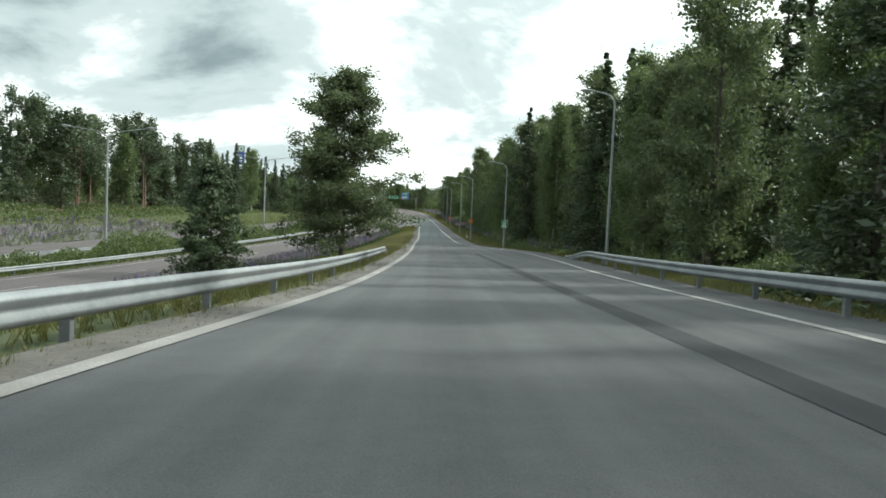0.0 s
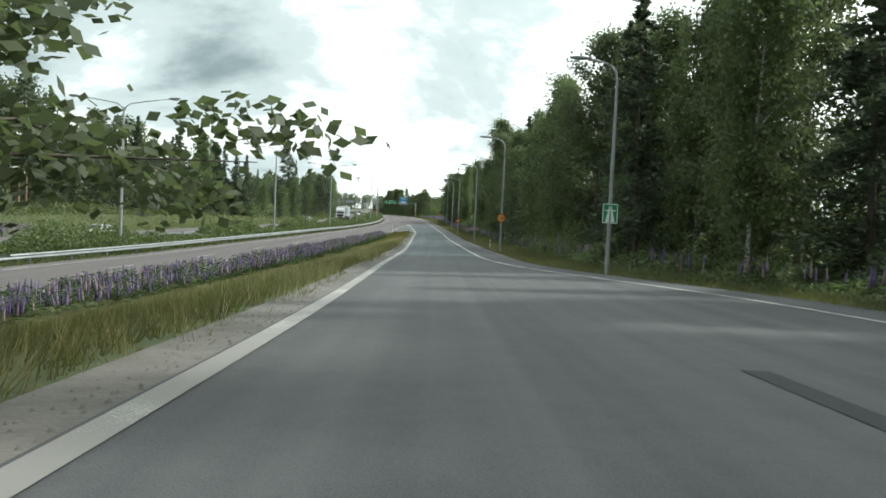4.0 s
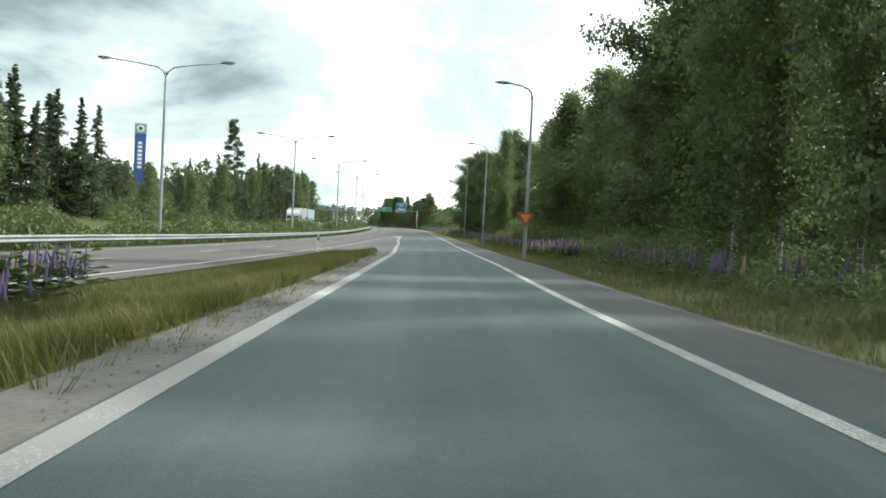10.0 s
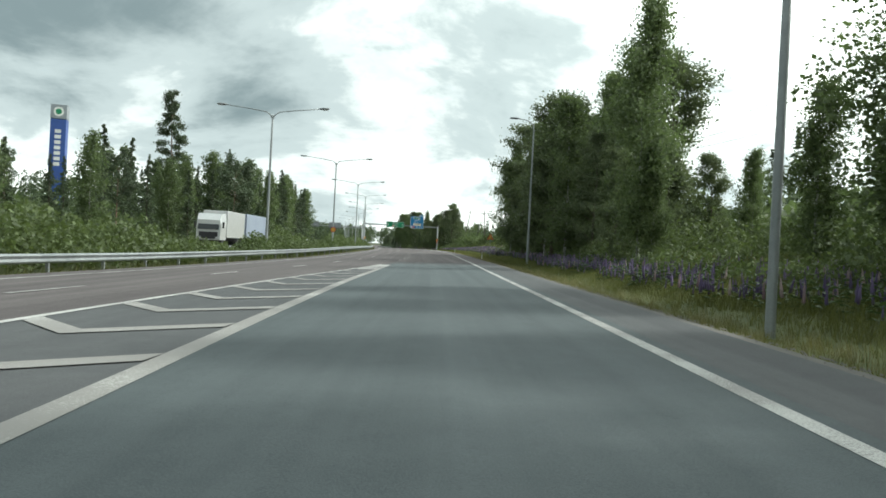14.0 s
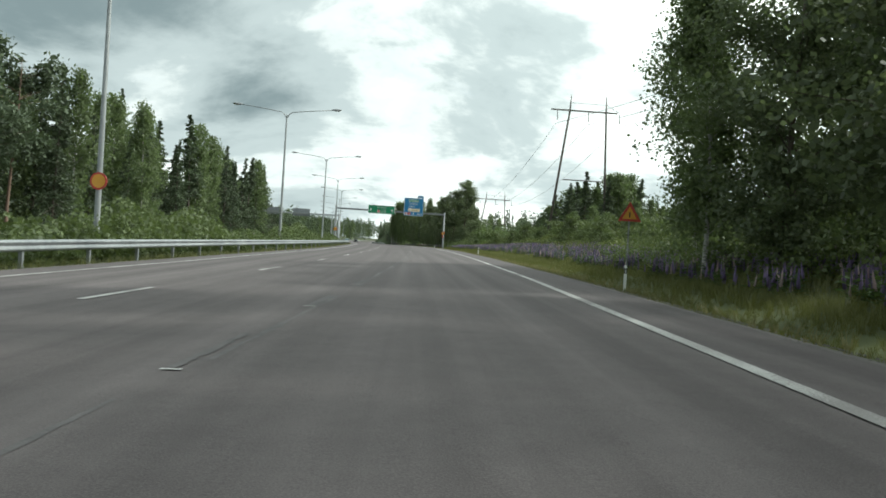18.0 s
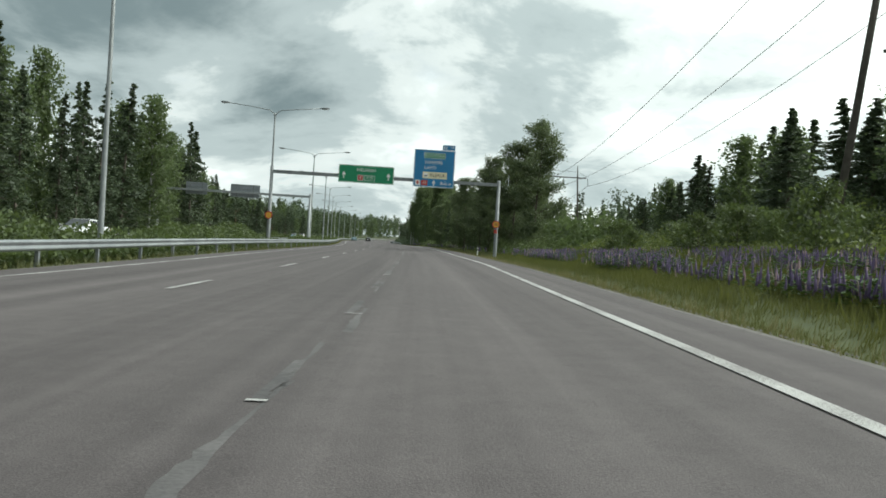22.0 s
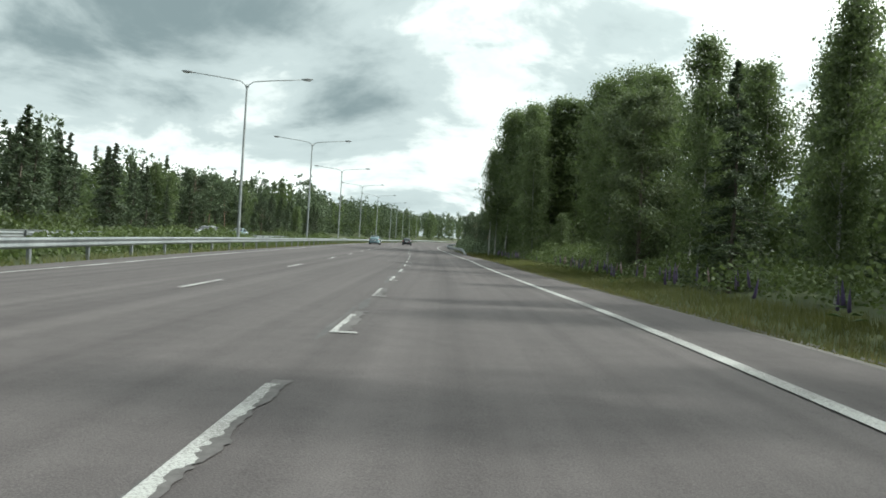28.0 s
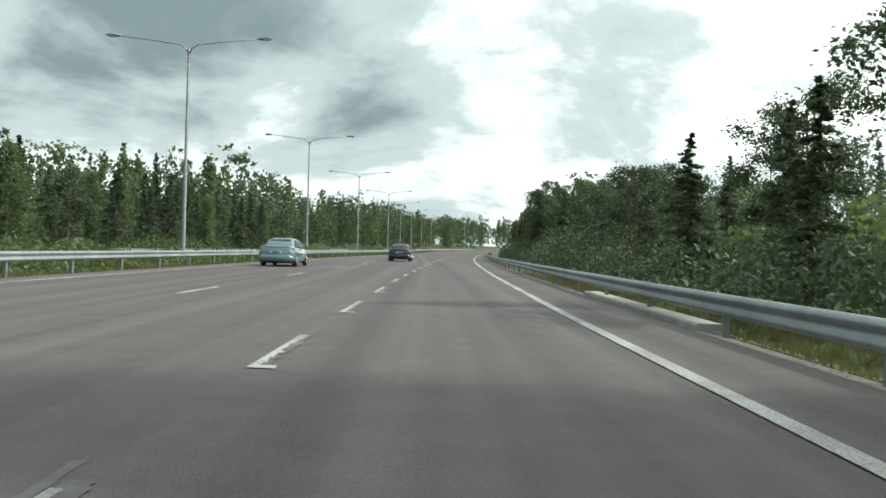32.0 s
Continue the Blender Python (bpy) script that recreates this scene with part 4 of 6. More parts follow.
def far_wood(name, spots, label, seed, leaves=170):
    """Woods that stay far off: many small crowns and trunks in one mesh."""
    r = random.Random(seed)
    vs = []
    cache = {}
    for x, y, tall, kind in spots:
        key = (kind, r.randrange(3))
        if key not in cache:
            trunk, limbs, v, f = tree_arrays(kind, 10.0, key[1] + 31, leaves, 0.28 if kind != "spruce" else 0.30)
            cache[key] = v
        v = cache[key].reshape(-1, 3)
        a = r.uniform(0, 6.28)
        s = tall / 10.0
        c, d = math.cos(a) * s * 0.95, math.sin(a) * s * 0.95
        z0 = float(ground(x, y))
        vs.append(np.stack([x + v[:, 0] * c - v[:, 1] * d, y + v[:, 0] * d + v[:, 1] * c, z0 + v[:, 2] * s], -1))
    return np.concatenate(vs)


def woods(name, label, groups):
    for kind, spots, seed, leaves in groups:
        v = far_wood(name, [(x, y, h, kind) for x, y, h in spots], label, seed, leaves)
        ob = mesh_object(name, v, np.arange(len(v)).reshape(-1, 4), TREE_SKIN[kind][1])
        tagged(ob, label, "woods", kind="stuff")


# right-hand side
stand(-25, 40, lambda y: ramp_right(y) + np.interp(y, [-25, 40], [7.0, 6.8]), 4.5, 5.0, {"birch": 2, "aspen": 1, "spruce": 9}, lambda y: np.interp(y, [20, 40], [14.2, 14.0]), 11, 2)
stand(40, 100, lambda y: ramp_right(y) + np.interp(y, [40, 66, 80, 100], [6.8, 6.5, 9.0, 9.0]), 4.5, 4.4, {"birch": 3, "aspen": 1, "spruce": 9}, lambda y: np.interp(y, [40, 52, 62, 80, 100], [13.8, 13.2, 15.4, 15.6, 15.0]), 19, 2)
stand(100, 178, lambda y: ramp_right(y) + 8.2, 4.5, 4.4, {"birch": 3, "aspen": 2, "spruce": 6}, lambda y: np.interp(y, [100, 120, 150, 165], [14.6, 13.0, 12.8, 15.5]), 12, 2)
stand(182, 238, lambda y: ramp_right(y) + np.interp(y, [182, 238], [10.0, 11.5]), 5.0, 6.6, {"birch": 1}, lambda y: np.interp(y, [182, 205, 222, 231, 235], [13.5, 13.0, 13.2, 13.0, 7.5]), 13, 3, 1.3)
stand(244, 316, lambda y: ramp_right(y) + np.interp(y, [244, 322], [8.0, 8.9]), 4.5, 4.6, {"birch": 3, "aspen": 4}, lambda y: np.interp(y, [244, 256, 261, 275, 282, 322], [6.5, 7.0, 14.0, 14.0, 13.0, 13.4]), 14, 2)
plant("birch", float(ramp_right(246.5)) + 8.2, 246.5, 14.8, 0.85)
stand(322, 425, lambda y: ramp_right(y) + 13, 4.2, 3.6, {"bush": 1}, lambda y: 3.5, 15, 4)
stand(340, 392, lambda y: ramp_right(y) + 17, 5.0, 9.0, {"birch": 1}, lambda y: 4.2, 28, 2, 1.3)
stand(396, 525, lambda y: 13.0, 5.0, 3.8, {"far_spruce": 7, "far_birch": 3}, lambda y: np.interp(y, [396, 415, 440, 478, 525], [9.8, 10.6, 11.2, 9.0, 7.6]), 29, 2, 1.5)
for x, y, h in ((-6.8, 437.5, 13.2), (-9.0, 441.0, 11.8), (-11.6, 446.5, 10.8), (-7.0, 447.5, 12.0), (-12.6, 454.0, 10.2), (-8.5, 456.0, 11.2), (-15.0, 461.5, 9.8)):
    plant("aspen", x, y, h, 1.0)
stand(462, 530, lambda y: ramp_right(y) + 8.0, 4.2, 4.6, {"birch": 5, "aspen": 2, "spruce": 1}, lambda y: np.interp(y, [462, 484, 505, 530], [10.0, 8.6, 8.4, 10.5]), 17, 3)
stand(530, 568, lambda y: ramp_right(y) + 8.8, 4.2, 6.6, {"birch": 5, "high_birch": 3}, lambda y: np.interp(y, [530, 540, 543, 555, 559, 566], [11.5, 11.0, 4.8, 4.6, 13.0, 15.0]), 20, 3)
for x, y, h in ((-32.6, 572.4, 16), (-31.3, 573.0, 15.5), (-34.4, 574.6, 12), (-33.7, 573.2, 11.5), (-22.4, 541.0, 13.5), (-34.2, 594.5, 10.0)):
    plant("high_birch", x, y, h, 0.9)
stand(566, 585, lambda y: ramp_right(y) + 8.6, 3.4, 3.0, {"birch": 6, "high_birch": 1}, lambda y: np.interp(y, [566, 580, 585], [15.0, 14.0, 11.0]), 24, 2, 1.2)
stand(586, 592, lambda y: ramp_right(y) + 7.5, 3.5, 3.0, {"birch": 3, "aspen": 1}, lambda y: 5.0, 27, 2, 1.2)
stand(592, 700, lambda y: ramp_right(y) + 7.0, 4.0, 4.4, {"pine": 2, "birch": 1, "spruce": 5}, lambda y: np.interp(y, [592, 612, 620, 640, 660], [5.8, 5.5, 5.4, 5.8, 7.0]), 18, 2, 1.2)
# the single trees between slip road and motorway
big_tree = build_tree("lone", 13.0, 44, 52000, 0.078, "aspen_tree", "broad leafy aspen standing alone on the grass strip", "")
big_tree.matrix_basis = pose(-6.4, 55.8, float(ground(-6.4, 55.8)) - 0.05)
big_tree.scale = (1.38, 1.38, 1.0)
low_pine = build_tree("lone", 7.2, 45, 15000, 0.085, "pine_tree", "low bushy dark pine beside the motorway", "", "low_pine")
low_pine.matrix_basis = pose(-12.1, 44.0, float(ground(-12.1, 44.0)) - 0.3)
low_pine.scale = (1.1, 1.1, 1.0)
# left-hand side, beyond the opposite carriageway
stand(60, 250, lambda y: lamp_row(y) - np.interp(y, [60, 180, 250], [46, 40, 30]), -6.0, 5.0, {"far_birch": 2, "far_spruce": 9, "far_pine": 3}, lambda y: 16.0, 21, 2, 1.15)
for x, y, h in ((-52.5, 243, 15.2), (-50.2, 240, 16.0), (-48.0, 242, 15.4), (-45.8, 241, 14.6)):
    plant("far_spruce", x, y, h, 1.0)
stand(250, 480, lambda y: lamp_row(y) - np.interp(y, [250, 330, 480], [26, 20, 20]), -5.0, 5.6, {"far_birch": 4, "far_spruce": 6, "far_pine": 1}, lambda y: np.interp(y, [250, 285, 335, 385, 415, 480], [9.5, 10.5, 13.5, 15.5, 14.8, 16.0]), 22, 2)
stand(480, 720, lambda y: lamp_row(y) - 21, -5.0, 5.0, {"far_birch": 3, "far_pine": 1, "far_spruce": 9}, lambda y: np.interp(y, [480, 500, 525, 570], [15.0, 12.8, 10.6, 8.8]), 23, 2, 1.2)
old_pine = build_tree("sparse", 25.5, 51, 13000, 0.20, "pine_tree", "tall old conifer with a bare stem and sparse layered branches", "")
old_pine.matrix_basis = pose(-55.4, 346, float(ground(-55.4, 346)) - 0.1)
plant("spruce", -63.2, 405.7, 22, 0.8)
rs = random.Random(77)
def scatter_spots(y0, y1, x_of, depth, count, h0, h1):
    out = []
    for _ in range(count):
        y = rs.uniform(y0, y1)
        px, h = float(x_of(y)) + rs.uniform(0, depth), rs.uniform(h0, h1)
        out.append((px, y, min(h, 7.0) if in_clearing(px, y) else h))
    return out
for sgn, edge, yr in ((1, lambda y: ramp_right(y) + np.interp(y, [300, 330, 440, 475], [28, 52, 52, 32]), (-30, 700)), (-1, lambda y: lamp_row(y) - np.interp(y, [200, 300], [58, 34]), (0, 700))):
    woods("far_woods", "mixed green woods behind the roadside trees", [(k, scatter_spots(yr[0], yr[1], edge, 34 * sgn, 150 if sgn > 0 else 230, 8, 11.5 if sgn > 0 else 14.5), 60 + i, 330) for i, k in enumerate(("birch", "spruce", "pine"))])
woods("far_woods", "distant mixed woods where the road bends away", [(k, scatter_spots(700, 1080, lambda y: ramp_right(y) + 9, 60, 150, 10, 15), 70 + i, 330) for i, k in enumerate(("birch", "spruce", "pine"))])
woods("far_woods", "distant mixed woods where the road bends away", [(k, scatter_spots(700, 1080, lambda y: lamp_row(y) - 20, -90, 260, 11, 17), 80 + i, 330) for i, k in enumerate(("birch", "spruce", "pine"))])
woods("far_woods", "distant woods on the horizon", [(k, scatter_spots(1100, 1350, lambda y: -330, 760, 300, 14, 22), 90 + i, 360) for i, k in enumerate(("birch", "spruce", "pine"))])

# ------------------------------------------------------------------ low growth
def scattered(name, template, faces, spots, scale, tilt, mat, label, seed, category="plants"):
    """Many small copies of one shape in one mesh: spots are x, y, z rows."""
    r = np.random.RandomState(seed)
    n = len(spots)
    a = r.uniform(0, 2 * math.pi, n)
    s = r.uniform(scale[0], scale[1], n)
    t = np.asarray(template, float)
    x = t[None, :, 0] * np.cos(a)[:, None] - t[None, :, 1] * np.sin(a)[:, None]
    y = t[None, :, 0] * np.sin(a)[:, None] + t[None, :, 1] * np.cos(a)[:, None]
    z = np.repeat(t[None, :, 2], n, 0)
    lean = r.normal(0, tilt, (n, 2))
    x = (x + z * lean[:, :1]) * s[:, None] + spots[:, :1]
    y = (y + z * lean[:, 1:]) * s[:, None] + spots[:, 1:2]
    z = z * s[:, None] + spots[:, 2:3]
    v = np.stack([x, y, z], -1).reshape(-1, 3)
    f = (np.asarray(faces)[None] + (np.arange(n) * len(t))[:, None, None]).reshape(-1, len(faces[0]))
    return tagged(mesh_object(name, v, f, mat), label, category, kind="stuff")


def band(y0, y1, inner, outer, density, seed, patchy=0.0):
    """Spots on the ground between two lines of the plan."""
    r = np.random.RandomState(seed)
    span = np.mean(np.abs(outer(np.linspace(y0, y1, 20)) - inner(np.linspace(y0, y1, 20))))
    n = int((y1 - y0) * span * density)
    y = r.uniform(y0, y1, n)
    k = r.uniform(0, 1, n)
    a, b = inner(y), outer(y)
    x = a * (1 - k) + b * k
    if patchy:
        keep = (np.sin(x * 1.3 + y * 0.21) * np.sin(y * 0.23 + 1.3 * np.sin(y * 0.11)) + 0.6 * np.sin(x * 2.9 - y * 0.63 + 2 * np.sin(y * 0.37)) + r.normal(0, 0.4, n)) > patchy - 0.6
        x, y = x[keep], y[keep]
    return np.stack([x, y, ground(x, y)], -1)


BLADES, BLADE_F = [], []
br = np.random.RandomState(9)
for i in range(6):
    a, lean, h = br.uniform(0, 6.28), br.uniform(0.05, 0.35), br.uniform(0.6, 1.1)
    c, s = math.cos(a), math.sin(a)
    ox, oy = br.normal(0, 0.12, 2)
    w = 0.028
    BLADES += [(ox - s * w, oy + c * w, -0.05), (ox + s * w, oy - c * w, -0.05), (ox + c * lean, oy + s * lean, h)]
    BLADE_F.append((3 * i, 3 * i + 1, 3 * i + 2))

verge_in, verge_out = off(ramp_right, 2.0), off(ramp_right, 6.2)
scattered("grass", BLADES, BLADE_F, band(-5, 330, verge_in, verge_out, 18, 31), (0.14, 0.34), 0.25, "grass", "rough green grass on the verge", 31)
scattered("grass", BLADES, BLADE_F, band(330, 620, verge_in, verge_out, 26, 32), (0.14, 0.34), 0.25, "grass", "rough green grass on the verge", 32)
scattered("dry_grass", BLADES, BLADE_F, band(-5, 620, off(ramp_right, 1.75), off(ramp_right, 3.6), 5, 33), (0.15, 0.38), 0.3, "grass_dry", "dry straw-coloured grass at the shoulder's edge", 33)
strip_l = off(ramp_left, -1.05)
scattered("grass", BLADES, BLADE_F, band(-5, 182, off(ramp_left, -1.3), off(ramp_left, -0.5), 16, 40, 0.45), (0.10, 0.26), 0.4, "grass", "short grass tufts creeping over the gravel", 40)
scattered("dry_grass", BLADES, BLADE_F, band(-5, 182, off(ramp_left, -1.2), off(ramp_left, -0.40), 6, 43, 0.6), (0.07, 0.20), 0.4, "grass_dry", "dry tufts creeping over the gravel", 43)
PEBBLE = [(0.5, 0, 0), (-0.25, 0.42, 0), (-0.25, -0.42, 0), (0.05, 0.05, 0.5)]
PEBBLE_F = [(0, 1, 3), (1, 2, 3), (2, 0, 3)]
for pb_in, pb_out, pb_y in ((off(ramp_left, -1.05), off(ramp_left, -0.2), (-5, 184)), (off(ramp_right, 1.3), off(ramp_right, 2.1), (-5, 620))):
    scattered("pebbles", PEBBLE, PEBBLE_F, band(pb_y[0], pb_y[1], pb_in, pb_out, 22, 45) + np.array([0, 0, 0.05]), (0.02, 0.06), 0.2, "gravel", "loose grey gravel stones on the shoulder", 45, "gravel")
scattered("grass", BLADES, BLADE_F, band(-5, 180, off(main_right, 1.0), strip_l, 30, 34), (0.12, 0.28), 0.3, "grass", "green grass on the strip between slip road and motorway", 34)
scattered("dry_grass", BLADES, BLADE_F, band(-5, 182, off(main_right, 1.2), off(ramp_left, -0.95), 7, 35), (0.14, 0.34), 0.35, "grass_dry", "dry seeding grass at the gravel shoulder's edge", 35)
scattered("grass", BLADES, BLADE_F, band(-5, 700, off(main_left, -2.6), off(main_left, -1.35), 8, 36), (0.14, 0.34), 0.25, "grass", "short grass under the median guard rail", 36)
scattered("grass", BLADES, BLADE_F, band(20, 420, off(lamp_row, -36), off(lamp_row, -16), 2.5, 37), (0.3, 0.7), 0.25, "grass_slope", "tall grass on the slope beyond the opposite carriageway", 37)
scattered("grass", BLADES, BLADE_F, band(182, 432, off(ramp_right, 4.4), off(ramp_right, 13), 10, 39), (0.4, 0.85), 0.25, "grass", "tall grass among the lupins on the bank", 39)
scattered("grass", BLADES, BLADE_F, band(322, 430, off(ramp_right, 6), off(ramp_right, 30), 4, 38), (0.4, 0.9), 0.25, "grass", "tall grass under the power line", 38)

# lupins: a stem, a spire of petals and a rosette of leaves
SPIRE, SPIRE_F = [], []
for k, (z, rad) in enumerate(((0.42, 0.012), (0.45, 0.050), (0.62, 0.044), (0.80, 0.028), (0.98, 0.006))):
    for j in range(6):
        a = 2 * math.pi * j / 6 + 0.5 * k
        q = rad * (1.25 if (j + k) % 2 else 0.8)
        SPIRE.append((q * math.cos(a), q * math.sin(a), z))
for k in range(4):
    for j in range(6):
        SPIRE_F.append((6 * k + j, 6 * k + (j + 1) % 6, 6 * k + 6 + (j + 1) % 6, 6 * k + 6 + j))
ROSETTE, ROSETTE_F = [], []
for j in range(9):
    a = 2.4 * j
    h, l = 0.12 + 0.045 * j, 0.22 - 0.012 * j
    c, s = math.cos(a), math.sin(a)
    b = len(ROSETTE)
    ROSETTE += [(c * 0.03, s * 0.03, h), (c * l - s * 0.07, s * l + c * 0.07, h + 0.05), (c * l * 1.5, s * l * 1.5, h + 0.02), (c * l + s * 0.07, s * l - c * 0.07, h + 0.05)]
    ROSETTE_F.append((b, b + 1, b + 2, b + 3))


def lupins(y0, y1, inner, outer, density, seed, patchy, words, size=(0.75, 1.15), pink=0.18):
    spots = band(y0, y1, inner, outer, density, seed, patchy)
    r = np.random.RandomState(seed + 1)
    rosy = r.uniform(0, 1, len(spots)) < pink
    scattered("lupins", SPIRE, SPIRE_F, spots[~rosy], size, 0.10, "lupin", "purple lupin spires " + words, seed)
    if rosy.any():
        scattered("lupins", SPIRE, SPIRE_F, spots[rosy], size, 0.10, "lupin_pink", "faded pink lupin spires " + words, seed + 2)
    scattered("lupin_leaves", ROSETTE, ROSETTE_F, spots[::2] + np.array([0.05, 0.08, 0]), (0.9, 1.4), 0.1, "lupin_leaf", "green lupin leaves " + words, seed + 3)


lupins(-5, 151, off(main_right, 1.1), lambda y: main_right(y) + np.interp(y, [0, 60, 130, 165], [6.0, 5.2, 2.6, 1.6]), 13.0, 41, 0.2, "beside the motorway", (0.55, 0.85), 0.18)
lupins(66, 130, off(lamp_row, -30), off(lamp_row, -17), 1.6, 56, 0.55, "on the slope beyond the motorway", (0.7, 1.1), 0.25)
lupins(60, 182, off(ramp_right, 5.4), off(ramp_right, 8.2), 1.6, 44, 0.55, "in front of the trees", (0.8, 1.2), 0.35)
lupins(183, 193, off(ramp_right, 4.4), off(ramp_right, 7.0), 9.0, 58, 0.2, "in a clump beside the yield sign", (0.8, 1.2), 0.85)
lupins(182, 262, off(ramp_right, 4.6), off(ramp_right, 10), 7.5, 47, 0.5, "on the bank in front of the trees", (0.45, 0.9), 0.12)
lupins(258, 432, off(ramp_right, 5.6), off(ramp_right, 14.0), 18.0, 50, 0.75, "on the bank under the power line", (0.5, 0.9), 0.14)
lupins(432, 575, off(ramp_right, 4.6), off(ramp_right, 7.0), 1.0, 53, 0.7, "in front of the trees", (0.7, 1.0), 0.3)


def foliage(name, y0, y1, inner, outer, per_metre, height, mat, label, seed, size=0.09, base=0.0):
    """A continuous growth of leaves over a strip, uneven in height."""
    r = np.random.RandomState(seed)
    n = int((y1 - y0) * per_metre)
    y = r.uniform(y0, y1, n)
    k = r.uniform(0, 1, n)
    x = inner(y) * (1 - k) + outer(y) * k
    lump = 0.55 + 0.30 * np.sin(y * 0.9 + 3 * np.sin(y * 0.23)) * np.sin(x * 1.1 + y * 0.31) + 0.25 * np.sin(y * 0.17 + x * 0.4)
    top = height * np.clip(lump, 0.2, 1.2) * (0.45 + 0.55 * np.sin(math.pi * np.clip(k * 0.9 + 0.05, 0, 1)))
    z = ground(x, y) + base + top * r.uniform(0, 1, n) ** 0.5
    pos = np.stack([x, y, z], -1)
    u = r.normal(0, 1, (n, 3))
    u /= np.linalg.norm(u, axis=1)[:, None]
    w = np.cross(u, r.normal(0, 1, (n, 3)))
    w /= np.linalg.norm(w, axis=1)[:, None]
    s = size * r.uniform(0.6, 1.4, n)[:, None]
    v = np.stack([pos - u * s, pos + w * s * 0.7, pos + u * s, pos - w * s * 0.7], 1).reshape(-1, 3)
    return tagged(mesh_object(name, v, np.arange(n * 4).reshape(-1, 4), mat), label, "plants", kind="stuff")


foliage("median_hedge", -40, 420, off(lamp_row, -3.2), off(lamp_row, 1.6), 567, 1.9, "leaf_bush", "uneven green shrubs growing along the median", 61, 0.086)
foliage("median_hedge", 420, 800, off(lamp_row, -3.2), off(lamp_row, 1.4), 351, 1.4, "leaf_bush", "uneven green shrubs growing along the median", 62, 0.094)
foliage("median_hedge", 50, 265, off(lamp_row, -3.0), off(lamp_row, 1.5), 351, 2.5, "leaf_bush", "taller green shrubs growing along the median", 77, 0.094)
foliage("median_hedge", 265, 392, off(lamp_row, -3.4), off(lamp_row, 1.7), 405, 2.6, "leaf_bush", "taller green shrubs growing along the median", 70, 0.094)
foliage("undergrowth", -20, 180, off(ramp_right, 5.6), off(ramp_right, 10.5), 256, 1.9, "leaf_birch", "dense undergrowth at the edge of the trees", 63, 0.072)
foliage("undergrowth", 180, 325, off(ramp_right, 7.0), off(ramp_right, 13), 420, 3.2, "leaf_bush", "dense undergrowth at the edge of the trees", 64, 0.072)
foliage("undergrowth", 325, 430, off(ramp_right, 10.5), off(ramp_right, 30), 480, 2.5, "leaf_scrub", "bright green scrub under the power line", 65, 0.086)
foliage("undergrowth", 428, 580, off(ramp_right, 6.0), off(ramp_right, 11), 256, 2.0, "leaf_bush", "dense undergrowth at the edge of the trees", 66, 0.072)
foliage("undergrowth", 560, 590, off(ramp_right, 7.5), off(ramp_right, 16), 567, 5.5, "leaf_birch", "dense undergrowth between the tall birches", 76, 0.079)
foliage("undergrowth", 578, 720, off(ramp_right, 3.6), off(ramp_right, 9), 330, 3.4, "needle_pine", "dense undergrowth behind the guard rail", 67, 0.079)
foliage("undergrowth", 305, 720, off(lamp_row, -26), off(lamp_row, -16.5), 170, 2.4, "leaf_bush", "green scrub beyond the opposite carriageway", 68, 0.160)
foliage("undergrowth", 30, 250, off(lamp_row, -50), off(lamp_row, -30), 130, 1.5, "leaf_bush", "green scrub on the slope in front of the woods", 69, 0.180)


foliage("thicket", 30, 250, off(lamp_row, -78), off(lamp_row, -62), 150, 6.5, "leaf_birch", "dense green thicket deep in the woods", 78, 0.30)
foliage("thicket", 250, 720, off(lamp_row, -64), off(lamp_row, -44), 150, 6.5, "leaf_birch", "dense green thicket filling the woods", 71, 0.30)
foliage("thicket", 240, 720, off(lamp_row, -36), off(lamp_row, -25), 150, 5.5, "leaf_birch", "dense green thicket filling the woods", 72, 0.26)
foliage("thicket", -20, 322, off(ramp_right, 14), off(ramp_right, 20), 150, 5.5, "leaf_birch", "dense green thicket filling the woods", 73, 0.24)
foliage("thicket", 440, 580, off(ramp_right, 14), off(ramp_right, 20), 150, 5.5, "leaf_birch", "dense green thicket filling the woods", 74, 0.24)
foliage("thicket", 580, 760, off(ramp_right, 10), off(ramp_right, 18), 150, 3.6, "leaf_birch", "dense green thicket filling the woods", 75, 0.20)


# ------------------------------------------------------------------ signs
def at_ground(x, y, up=0.0, turn=0.0):
    return pose(x, y, float(ground(x, y)) + up, 0, 0, turn)


def frame_strip(w, h, t, wide, y=-0.004):
    """A thin rectangular outline, facing -y."""
    bm = bmesh.new()
    for sx, sz, px, pz in ((w, wide, 0, h / 2 - wide / 2), (w, wide, 0, -h / 2 + wide / 2), (wide, h - 2 * wide, w / 2 - wide / 2, 0), (wide, h - 2 * wide, -w / 2 + wide / 2, 0)):
        bm_box(bm, (sx, t, sz), (px, y, pz))
    return bm


def arrow_up(s, at, mat, parent):
    x, y, z = at
    pts = [(-0.07, -0.5), (0.07, -0.5), (0.07, 0.05), (0.24, -0.08), (0.24, 0.12), (0.0, 0.5), (-0.24, 0.12), (-0.24, -0.08), (-0.07, 0.05)]
    ob = part("arrow", polygon([(x + px * s, z + pz * s) for px, pz in pts], 0.004, y), mat, parent)
    return ob


